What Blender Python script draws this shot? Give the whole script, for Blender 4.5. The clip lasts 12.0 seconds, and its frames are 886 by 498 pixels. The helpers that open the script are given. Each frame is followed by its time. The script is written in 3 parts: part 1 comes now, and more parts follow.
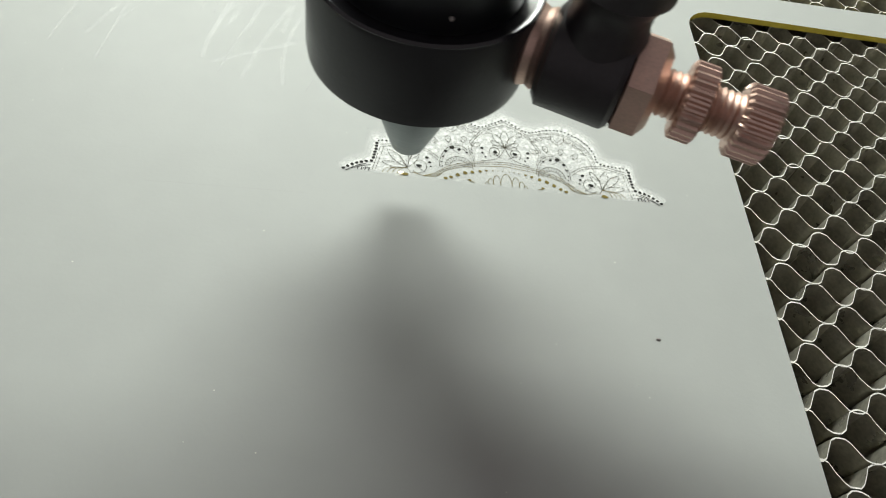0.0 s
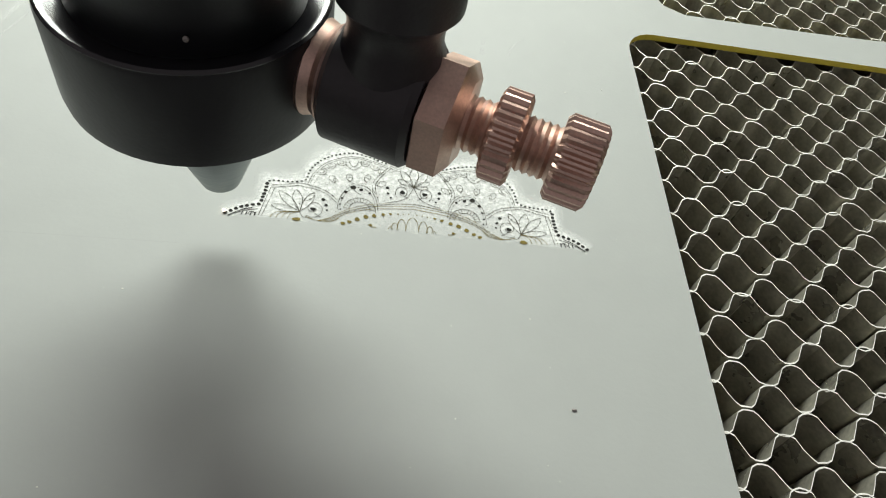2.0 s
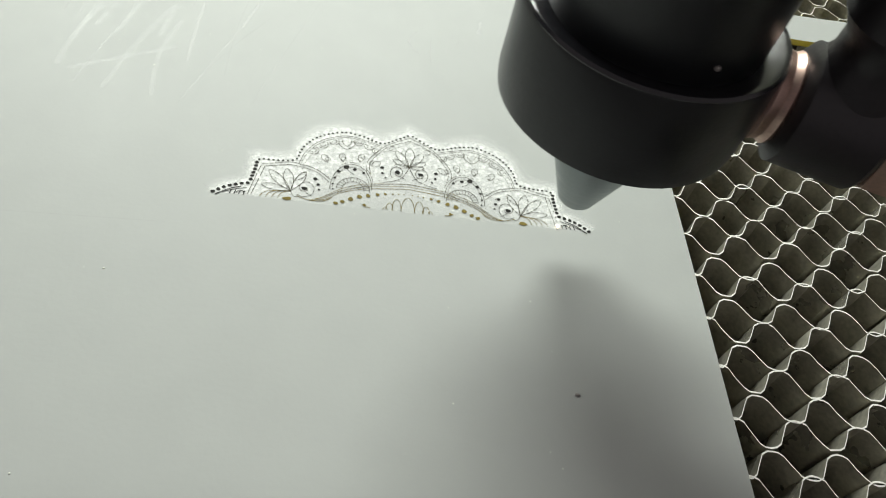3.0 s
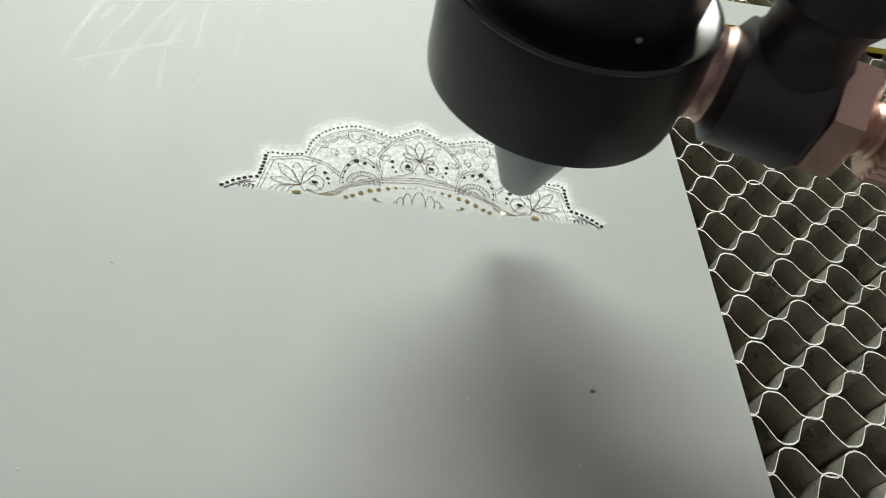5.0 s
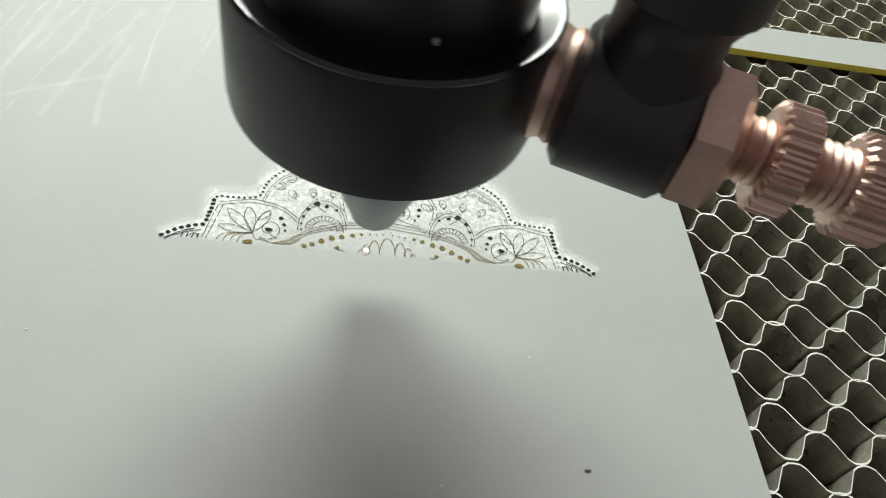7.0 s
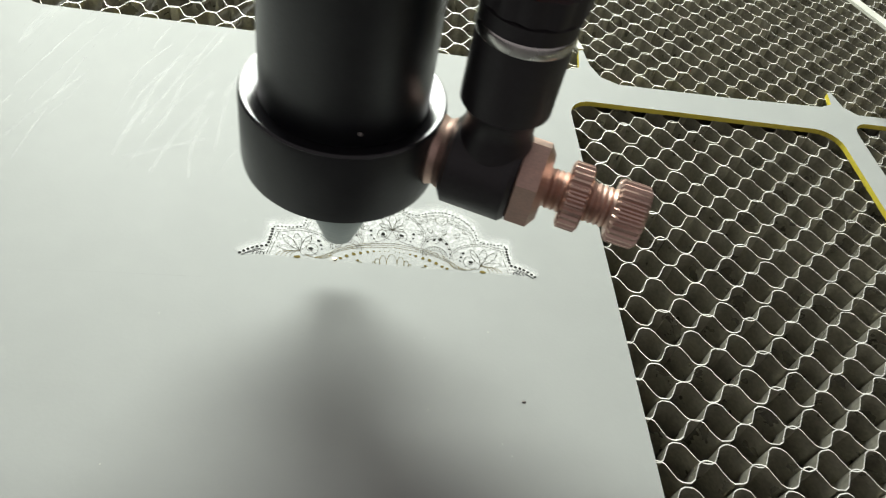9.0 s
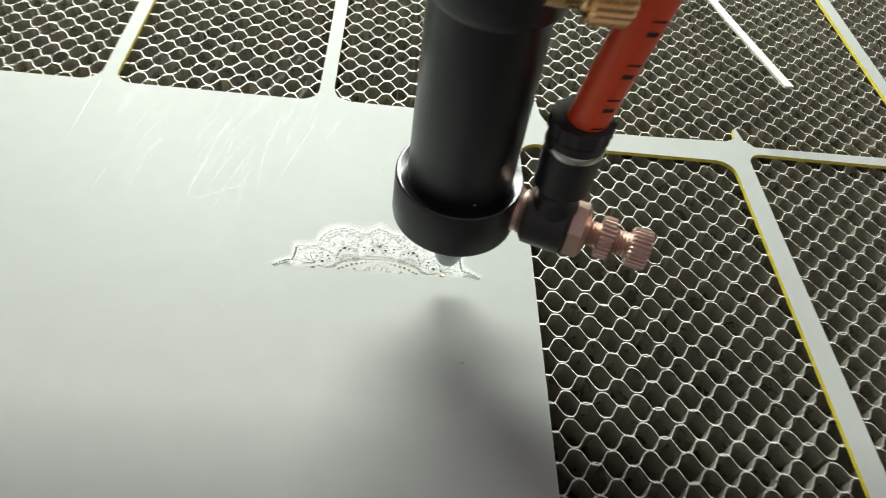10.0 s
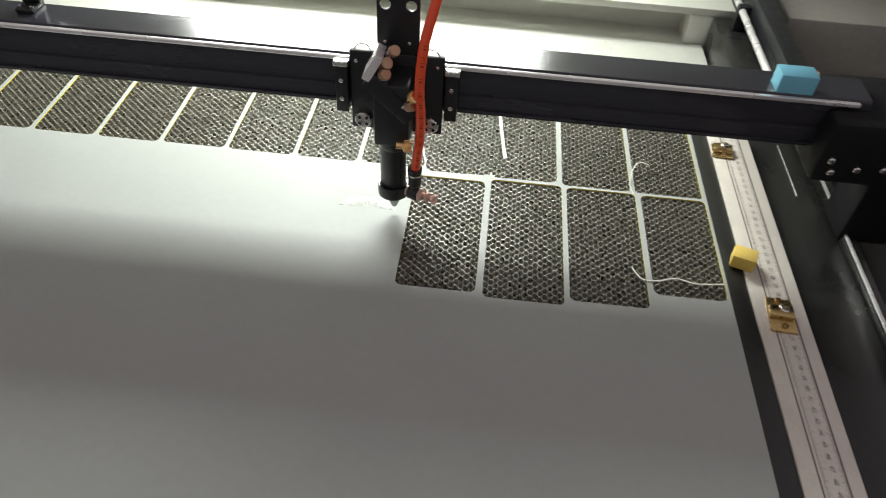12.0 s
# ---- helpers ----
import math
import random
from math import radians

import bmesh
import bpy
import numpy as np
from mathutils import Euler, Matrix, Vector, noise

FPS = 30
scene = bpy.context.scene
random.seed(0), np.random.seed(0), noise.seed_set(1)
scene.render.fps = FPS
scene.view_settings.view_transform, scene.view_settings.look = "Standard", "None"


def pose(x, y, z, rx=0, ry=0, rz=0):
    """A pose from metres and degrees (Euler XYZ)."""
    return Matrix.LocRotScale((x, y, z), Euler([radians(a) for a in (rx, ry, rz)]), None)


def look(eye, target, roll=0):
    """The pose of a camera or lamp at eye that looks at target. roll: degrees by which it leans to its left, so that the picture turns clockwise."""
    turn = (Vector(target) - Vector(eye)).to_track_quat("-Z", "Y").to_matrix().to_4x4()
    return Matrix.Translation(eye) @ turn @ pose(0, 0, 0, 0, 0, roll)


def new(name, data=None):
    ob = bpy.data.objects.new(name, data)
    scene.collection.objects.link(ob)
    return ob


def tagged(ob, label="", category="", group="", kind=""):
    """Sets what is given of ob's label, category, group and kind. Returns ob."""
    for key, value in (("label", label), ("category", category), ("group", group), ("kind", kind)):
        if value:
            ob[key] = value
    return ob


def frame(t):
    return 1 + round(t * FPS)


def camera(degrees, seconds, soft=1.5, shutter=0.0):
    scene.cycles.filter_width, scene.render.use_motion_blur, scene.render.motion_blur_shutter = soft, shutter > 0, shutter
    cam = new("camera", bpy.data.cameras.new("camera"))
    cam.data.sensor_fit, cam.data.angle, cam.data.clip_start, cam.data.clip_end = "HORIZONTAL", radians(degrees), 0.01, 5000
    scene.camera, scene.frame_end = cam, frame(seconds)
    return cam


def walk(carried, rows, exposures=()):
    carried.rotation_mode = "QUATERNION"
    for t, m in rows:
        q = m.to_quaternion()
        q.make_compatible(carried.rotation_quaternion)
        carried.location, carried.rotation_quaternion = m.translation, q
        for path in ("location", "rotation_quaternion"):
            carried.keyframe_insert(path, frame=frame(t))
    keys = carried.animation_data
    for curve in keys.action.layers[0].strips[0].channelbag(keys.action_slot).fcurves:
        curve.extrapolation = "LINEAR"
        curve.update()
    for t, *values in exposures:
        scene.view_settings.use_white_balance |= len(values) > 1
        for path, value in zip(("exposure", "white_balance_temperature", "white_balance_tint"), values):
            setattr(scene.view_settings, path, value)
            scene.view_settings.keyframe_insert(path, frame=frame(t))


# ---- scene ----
cam = camera(64.0, 12.0, soft=1.0, shutter=0.22)
PATH = [
    (0, (-0.06271, -0.13069, 0.08545), (-0.01794, 0.10455, -0.23496), 14.57),
    (0.5, (-0.06248, -0.12749, 0.08497), (-0.01262, 0.10902, -0.23373), 15.30),
    (1, (-0.06111, -0.12289, 0.08476), (-0.00867, 0.11340, -0.23370), 15.63),
    (1.5, (-0.05476, -0.12018, 0.08451), (-0.00540, 0.11913, -0.23219), 14.78),
    (2, (-0.04899, -0.11827, 0.08085), (0.00197, 0.12249, -0.23450), 15.20),
    (2.5, (-0.04835, -0.11791, 0.07729), (0.00437, 0.12342, -0.23731), 15.63),
    (3, (-0.04856, -0.11857, 0.07573), (0.00555, 0.12432, -0.23744), 15.68),
    (3.2, (-0.04847, -0.11790, 0.07789), (0.00350, 0.12159, -0.23824), 15.45),
    (4.8, (-0.05094, -0.11931, 0.07519), (0.00539, 0.12769, -0.23435), 15.81),
    (5, (-0.05031, -0.11878, 0.07370), (0.00552, 0.12558, -0.23802), 15.97),
    (5.5, (-0.04717, -0.11401, 0.06954), (0.01226, 0.13401, -0.23861), 15.90),
    (6, (-0.04866, -0.10830, 0.06596), (0.00925, 0.14030, -0.24201), 15.28),
    (6.5, (-0.04644, -0.10622, 0.06507), (0.01251, 0.14509, -0.24049), 15.49),
    (8.3, (-0.04857, -0.12559, 0.08403), (0.00723, 0.13440, -0.21478), 14.14),
    (8.5, (-0.04996, -0.12745, 0.08609), (0.00669, 0.13327, -0.21193), 14.31),
    (9, (-0.04987, -0.13661, 0.09681), (0.00738, 0.12906, -0.19670), 14.00),
    (9.5, (-0.03888, -0.14912, 0.11419), (0.01046, 0.12035, -0.17727), 11.79),
    (10, (-0.04105, -0.17138, 0.14337), (-0.00419, 0.09273, -0.15477), 10.23),
    (10.5, (-0.03401, -0.24257, 0.24055), (-0.02894, 0.00448, -0.07401), 6.83),
    (11, (0.00607, -0.33610, 0.32981), (-0.00394, -0.08191, 0.02112), 5.59),
    (11.5, (0.03782, -0.46291, 0.41589), (0.00591, -0.18751, 0.12755), 3.83),
    (12, (0.06538, -0.56149, 0.46625), (0.04963, -0.28028, 0.18223), 3.69),
]
walk(cam, [(t, look(eye, target, roll)) for t, eye, target, roll in PATH], [(0, -0.36), (2.5, -0.36), (5.5, -0.42), (6.5, -0.38), (8.5, -0.30), (9.5, -0.2), (10.5, 0.03), (11, 0.2), (12, 0.2)])

# ---- world and light ----
world = bpy.data.worlds.new("workshop")
scene.world = world
world.use_nodes = True
world.node_tree.nodes["Background"].inputs[0].default_value = (1.0, 0.90, 0.92, 1)
world.node_tree.nodes["Background"].inputs[1].default_value = 0.36

key = new("led_module", bpy.data.lights.new("led_module", "AREA"))
key.data.shape, key.data.size, key.data.size_y = "RECTANGLE", 0.50, 0.11
key.data.energy = 8.5
key.data.color = (0.965, 1.0, 0.945)
key.matrix_world = look((-0.120, 0.380, 0.366), (-0.115, -0.04, 0.0))


# ---- materials ----
def mat(name, color, rough=0.5, metal=0.0, var=0.12, scale=60.0, bump=0.0, bump_scale=400.0, coat=0.0, stretch=(1, 1, 1), rough_var=0.1):
    """Principled surface with colour and roughness that vary at two scales, and a fine relief."""
    m = bpy.data.materials.new(name)
    m.use_nodes = True
    nt = m.node_tree
    b = nt.nodes["Principled BSDF"]
    co = nt.nodes.new("ShaderNodeTexCoord")
    mp = nt.nodes.new("ShaderNodeMapping")
    mp.inputs["Scale"].default_value = stretch
    nt.links.new(co.outputs["Object"], mp.inputs["Vector"])
    n1 = nt.nodes.new("ShaderNodeTexNoise")
    n1.inputs["Scale"].default_value, n1.inputs["Detail"].default_value = scale, 6
    n2 = nt.nodes.new("ShaderNodeTexNoise")
    n2.inputs["Scale"].default_value, n2.inputs["Detail"].default_value = scale * 9, 4
    for n in (n1, n2):
        nt.links.new(mp.outputs[0], n.inputs["Vector"])
    add = nt.nodes.new("ShaderNodeMath")
    add.operation = "ADD"
    nt.links.new(n1.outputs[0], add.inputs[0])
    nt.links.new(n2.outputs[0], add.inputs[1])
    ramp = nt.nodes.new("ShaderNodeMapRange")
    ramp.inputs[1].default_value, ramp.inputs[2].default_value = 0.65, 1.35
    ramp.inputs[3].default_value, ramp.inputs[4].default_value = 1 - var, 1 + var
    nt.links.new(add.outputs[0], ramp.inputs[0])
    mul = nt.nodes.new("ShaderNodeVectorMath")
    mul.operation = "SCALE"
    mul.inputs[0].default_value = color
    nt.links.new(ramp.outputs[0], mul.inputs["Scale"])
    nt.links.new(mul.outputs[0], b.inputs["Base Color"])
    rr = nt.nodes.new("ShaderNodeMapRange")
    rr.inputs[1].default_value, rr.inputs[2].default_value = 0.3, 0.7
    rr.inputs[3].default_value, rr.inputs[4].default_value = max(0.02, rough - rough_var), min(1, rough + rough_var)
    nt.links.new(n1.outputs[0], rr.inputs[0])
    nt.links.new(rr.outputs[0], b.inputs["Roughness"])
    b.inputs["Metallic"].default_value = metal
    b.inputs["Coat Weight"].default_value = coat
    if bump:
        n3 = nt.nodes.new("ShaderNodeTexNoise")
        n3.inputs["Scale"].default_value, n3.inputs["Detail"].default_value = bump_scale, 5
        nt.links.new(mp.outputs[0], n3.inputs["Vector"])
        bp = nt.nodes.new("ShaderNodeBump")
        bp.inputs["Strength"].default_value, bp.inputs["Distance"].default_value = bump, 0.0003
        nt.links.new(n3.outputs[0], bp.inputs["Height"])
        nt.links.new(bp.outputs[0], b.inputs["Normal"])
    return m


def glow(name, color, strength):
    m = bpy.data.materials.new(name)
    m.use_nodes = True
    b = m.node_tree.nodes["Principled BSDF"]
    b.inputs["Base Color"].default_value = (*color, 1)
    b.inputs["Emission Color"].default_value = (*color, 1)
    b.inputs["Emission Strength"].default_value = strength
    return m


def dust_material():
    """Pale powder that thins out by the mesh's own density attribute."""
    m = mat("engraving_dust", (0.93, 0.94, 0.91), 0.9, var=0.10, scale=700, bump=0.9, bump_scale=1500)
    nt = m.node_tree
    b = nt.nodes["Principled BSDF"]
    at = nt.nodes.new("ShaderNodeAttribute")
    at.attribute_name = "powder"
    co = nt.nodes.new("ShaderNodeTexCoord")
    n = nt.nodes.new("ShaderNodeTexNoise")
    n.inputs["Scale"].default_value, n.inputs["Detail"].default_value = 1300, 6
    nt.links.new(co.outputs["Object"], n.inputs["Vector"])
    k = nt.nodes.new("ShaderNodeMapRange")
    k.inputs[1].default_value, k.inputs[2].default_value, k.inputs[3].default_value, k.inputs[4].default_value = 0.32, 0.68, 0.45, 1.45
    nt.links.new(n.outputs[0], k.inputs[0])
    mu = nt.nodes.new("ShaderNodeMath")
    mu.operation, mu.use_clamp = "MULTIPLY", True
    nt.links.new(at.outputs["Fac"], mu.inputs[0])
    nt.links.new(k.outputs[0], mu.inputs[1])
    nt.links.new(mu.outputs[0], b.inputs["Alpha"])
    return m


def scratched_sheet():
    """Satin silver-grey plastic with faint long scratches and hazy wear."""
    m = mat("silver_plastic", (0.345, 0.362, 0.343), 0.55, var=0.03, scale=14, bump=0.04, bump_scale=1500, rough_var=0.05)
    nt = m.node_tree
    b = nt.nodes["Principled BSDF"]
    b.inputs["Specular IOR Level"].default_value = 0.25
    return m


M_SHEET = scratched_sheet()
M_YELLOW = mat("yellow_core", (0.68, 0.57, 0.06), 0.4, var=0.05, scale=200)
M_SCRAP = mat("pale_offcut", (0.62, 0.63, 0.55), 0.4, var=0.08, scale=120)
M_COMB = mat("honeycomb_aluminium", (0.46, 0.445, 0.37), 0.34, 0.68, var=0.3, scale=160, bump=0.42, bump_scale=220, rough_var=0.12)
def scatter(m):
    """Shifts the noise from object to object, so that shared meshes don't look alike."""
    nt = m.node_tree
    mp = [n for n in nt.nodes if n.bl_idname == "ShaderNodeMapping"][0]
    info = nt.nodes.new("ShaderNodeObjectInfo")
    k = nt.nodes.new("ShaderNodeMath")
    k.operation = "MULTIPLY"
    k.inputs[1].default_value = 7.0
    nt.links.new(info.outputs["Random"], k.inputs[0])
    nt.links.new(k.outputs[0], mp.inputs["Location"])


# top faces of the honeycomb strips, paler than their walls
M_RIM = mat("pale_top_edge", (0.84, 0.84, 0.78), 0.40, 0.3, var=0.12, scale=300, bump=0.2, bump_scale=900)
scatter(M_COMB)
scatter(M_RIM)
M_TRAY = mat("sooty_tray", (0.018, 0.018, 0.016), 0.8, var=0.4, scale=25)
M_BLACK = mat("black_anodised", (0.008, 0.009, 0.0105), 0.36, 0.0, var=0.2, scale=80, bump=0.08, bump_scale=1800)
M_POLISH = mat("polished_black", (0.012, 0.012, 0.014), 0.20, 0.0, var=0.1, scale=200, rough_var=0.04)
M_BEAM = mat("glossy_black_beam", (0.026, 0.026, 0.034), 0.24, 0.0, var=0.2, scale=30, stretch=(0.2, 1, 1), rough_var=0.06)
M_PLASTIC = mat("black_plastic", (0.016, 0.014, 0.016), 0.45, var=0.2, scale=150, bump=0.1, bump_scale=2500)
M_CONE = mat("grey_aluminium", (0.25, 0.28, 0.28), 0.42, 0.8, var=0.1, scale=300, stretch=(1, 1, 6))
M_STEEL = mat("bright_steel", (0.62, 0.61, 0.58), 0.25, 1.0, var=0.1, scale=200)
M_ROSE = mat("rosy_nickel", (0.60, 0.43, 0.36), 0.42, 1.0, var=0.14, scale=350)
M_BRASS = mat("brass", (0.80, 0.52, 0.24), 0.28, 1.0, var=0.12, scale=300)
M_BRONZE = mat("dull_bronze", (0.46, 0.30, 0.20), 0.38, 0.9, var=0.2, scale=400)
M_LIP = mat("polished_aluminium", (0.82, 0.80, 0.80), 0.28, 0.6, var=0.08, scale=40, stretch=(0.2, 1, 1))
M_HOSE = mat("orange_hose", (0.80, 0.085, 0.025), 0.35, var=0.06, scale=120)
M_INK = mat("black_ink", (0.02, 0.012, 0.01), 0.5, var=0.1)
M_CHAR = mat("charred_engraving", (0.016, 0.016, 0.014), 0.7, var=0.3, scale=900)
M_LINE = mat("engraved_line", (0.06, 0.055, 0.04), 0.8, var=0.5, scale=1500)
M_OLIVE = mat("olive_engraving", (0.16, 0.125, 0.035), 0.7, var=0.35, scale=1100)
M_RULER = mat("worn_white_ruler", (0.62, 0.58, 0.52), 0.38, 0.15, var=0.10, scale=35, stretch=(3, 1, 1), bump=0.05)
M_MARK = mat("faded_print", (0.16, 0.13, 0.12), 0.6)
M_FOAM = mat("yellow_foam", (0.60, 0.44, 0.10), 0.9, var=0.12, scale=260, bump=0.4, bump_scale=900)
M_GOLD = mat("zinc_gold", (0.50, 0.36, 0.16), 0.3, 1.0, var=0.2, scale=120)
M_BLUE = mat("pale_blue_plastic", (0.16, 0.45, 0.58), 0.45, var=0.05, scale=90)
M_WHITE = mat("cream_enamel", (0.52, 0.525, 0.475), 0.35, var=0.05, scale=12, bump=0.05, bump_scale=600)
M_GREY = mat("dull_grey_panel", (0.22, 0.205, 0.19), 0.5, var=0.1, scale=14)
M_DARK = mat("dark_painted_steel", (0.014, 0.014, 0.013), 0.32, var=0.3, scale=18, bump=0.06, bump_scale=500)
M_SOOTY = mat("matt_black_steel", (0.007, 0.007, 0.008), 0.6, var=0.3, scale=60, bump=0.1, bump_scale=900)
M_SOOTY.node_tree.nodes["Principled BSDF"].inputs["Specular IOR Level"].default_value = 0.2
M_SPARK = glow("laser_spark", (1.0, 0.86, 0.66), 7.0)
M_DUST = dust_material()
for m in (M_CHAR, M_LINE, M_OLIVE):
    m.node_tree.nodes["Principled BSDF"].inputs["Specular IOR Level"].default_value = 0.1
M_SCRATCH_GLARE = mat("scratch_glare_film", (0.88, 0.89, 0.87), 0.6, var=0.1, scale=400)
M_SCRATCH_GLARE.node_tree.nodes["Principled BSDF"].inputs["Alpha"].default_value = 0.06


# ---- mesh helpers ----
def finish(bm, name, material, smooth=True):
    me = bpy.data.meshes.new(name)
    bmesh.ops.recalc_face_normals(bm, faces=bm.faces[:])
    bm.to_mesh(me)
    bm.free()
    for m in material if isinstance(material, (list, tuple)) else [material]:
        me.materials.append(m)
    if smooth:
        me.polygons.foreach_set("use_smooth", [True] * len(me.polygons))
        me.set_sharp_from_angle(angle=radians(35))
    return me


def part(name, bm, material, parent, label="", m=None):
    ob = new(name, finish(bm, name, material))
    if parent:
        ob.parent = parent
    if m:
        ob.matrix_basis = m
    if label:
        ob["label"] = label
    return ob


def thing(name, label, category, group="", kind="", m=None):
    ob = tagged(new(name), label, category, group, kind)
    if m:
        ob.matrix_basis = m
    return ob


def box(bm, x0, x1, y0, y1, z0, z1, bevel=0.0, segs=2):
    made = bmesh.ops.create_cube(bm, size=1)
    bmesh.ops.transform(bm, verts=made["verts"], matrix=Matrix.Translation(((x0 + x1) / 2, (y0 + y1) / 2, (z0 + z1) / 2)) @ Matrix.Diagonal((x1 - x0, y1 - y0, z1 - z0, 1)))
    if bevel:
        edges = list({e for v in made["verts"] for e in v.link_edges})
        bmesh.ops.bevel(bm, geom=edges, offset=bevel, segments=segs, affect="EDGES", profile=0.5)
    return bm


def boxed(*a, **k):
    return box(bmesh.new(), *a, **k)


def turned(profile, segs=48, m=None, bm=None):
    """A body of revolution round z from (radius, height) pairs, closed at both ends."""
    bm = bm or bmesh.new()
    rings, made = [], []
    for r, z in profile:
        ring = [bm.verts.new((r * math.cos(2 * math.pi * i / segs), r * math.sin(2 * math.pi * i / segs), z)) for i in range(segs)]
        rings.append(ring)
        made += ring
    for a, b in zip(rings, rings[1:]):
        for i in range(segs):
            bm.faces.new((a[i], a[(i + 1) % segs], b[(i + 1) % segs], b[i]))
    bm.faces.new(rings[0][::-1])
    bm.faces.new(rings[-1])
    if m:
        bmesh.ops.transform(bm, verts=made, matrix=m)
    return bm


def knurled(r, z0, z1, teeth=26, depth=0.09, m=None, bm=None):
    """A short cylinder with straight knurling."""
    bm = bm or bmesh.new()
    made, rings = [], []
    n = teeth * 4
    c = (z1 - z0) * 0.1
    for z, k in ((z0, 0.88), (z0 + c, 1), (z1 - c, 1), (z1, 0.88)):
        ring = []
        for i in range(n):
            rr = r * k * (1 - (depth if i % 4 in (0, 1) else 0))
            ring.append(bm.verts.new((rr * math.cos(2 * math.pi * i / n), rr * math.sin(2 * math.pi * i / n), z)))
        rings.append(ring)
        made += ring
    for a, b in zip(rings, rings[1:]):
        for i in range(n):
            bm.faces.new((a[i], a[(i + 1) % n], b[(i + 1) % n], b[i]))
    bm.faces.new(rings[0][::-1])
    bm.faces.new(rings[-1])
    if m:
        bmesh.ops.transform(bm, verts=made, matrix=m)
    return bm


def pipe(points, r, segs=14, bm=None):
    """A tube along a smooth line through the points."""
    bm = bm or bmesh.new()
    pts = smooth_line(points, 8)
    rings = []
    side = None
    for i, p in enumerate(pts):
        d = (pts[min(i + 1, len(pts) - 1)] - pts[max(i - 1, 0)]).normalized()
        ref = Vector((0, 1, 0)) if side is None else side
        if abs(ref.dot(d)) > 0.98:
            ref = Vector((1, 0, 0))
        side = (ref - d * ref.dot(d)).normalized()
        up = d.cross(side)
        rings.append([bm.verts.new(p + r * (side * math.cos(2 * math.pi * k / segs) + up * math.sin(2 * math.pi * k / segs))) for k in range(segs)])
    for a, b in zip(rings, rings[1:]):
        for k in range(segs):
            bm.faces.new((a[k], a[(k + 1) % segs], b[(k + 1) % segs], b[k]))
    bm.faces.new(rings[0][::-1])
    bm.faces.new(rings[-1])
    return bm


def smooth_line(points, steps):
    P = [Vector(p) for p in points]
    out = []
    for i in range(len(P) - 1):
        a, b, c, d = P[max(i - 1, 0)], P[i], P[i + 1], P[min(i + 2, len(P) - 1)]
        for s in range(steps):
            t = s / steps
            out.append(0.5 * (2 * b + (c - a) * t + (2 * a - 5 * b + 4 * c - d) * t * t + (3 * b - a - 3 * c + d) * t ** 3))
    return out + [P[-1]]


def rounded(x0, x1, y0, y1, r, n=6):
    """Corner-rounded rectangle, counter-clockwise."""
    out = []
    for cx, cy, a in ((x1 - r, y0 + r, -90), (x1 - r, y1 - r, 0), (x0 + r, y1 - r, 90), (x0 + r, y0 + r, 180)):
        for i in range(n + 1):
            t = radians(a + 90 * i / n)
            out.append((cx + r * math.cos(t), cy + r * math.sin(t)))
    return out


def plate(name, outlines, thick, materials, edge_index=0, top=0.0):
    """A flat plate with holes, its top at the height given: outlines[0] is the rim, the others are holes."""
    cu = bpy.data.curves.new(name, "CURVE")
    cu.dimensions, cu.fill_mode, cu.extrude = "2D", "BOTH", thick / 2
    for line in outlines:
        sp = cu.splines.new("POLY")
        sp.points.add(len(line) - 1)
        for p, (x, y) in zip(sp.points, line):
            p.co = (x, y, 0, 1)
        sp.use_cyclic_u = True
    tmp = new("plate_outline", cu)
    bpy.context.view_layer.update()
    me = bpy.data.meshes.new_from_object(tmp.evaluated_get(bpy.context.evaluated_depsgraph_get()))
    bpy.data.objects.remove(tmp)
    bpy.data.curves.remove(cu)
    me.name = name
    bm = bmesh.new()
    bm.from_mesh(me)
    bmesh.ops.remove_doubles(bm, verts=bm.verts[:], dist=1e-6)
    bm.to_mesh(me)
    bm.free()
    me.transform(Matrix.Translation((0, 0, top - thick / 2)))
    me.materials.clear()
    for m in materials:
        me.materials.append(m)
    me.update()
    for p in me.polygons:
        p.use_smooth = False
        p.material_index = 0 if abs(p.normal.z) > 0.5 else edge_index
    return new(name, me)


# ---- the bed ----
PITCH, ROW = 0.0088, 0.00375
SHEET_T = 0.0013


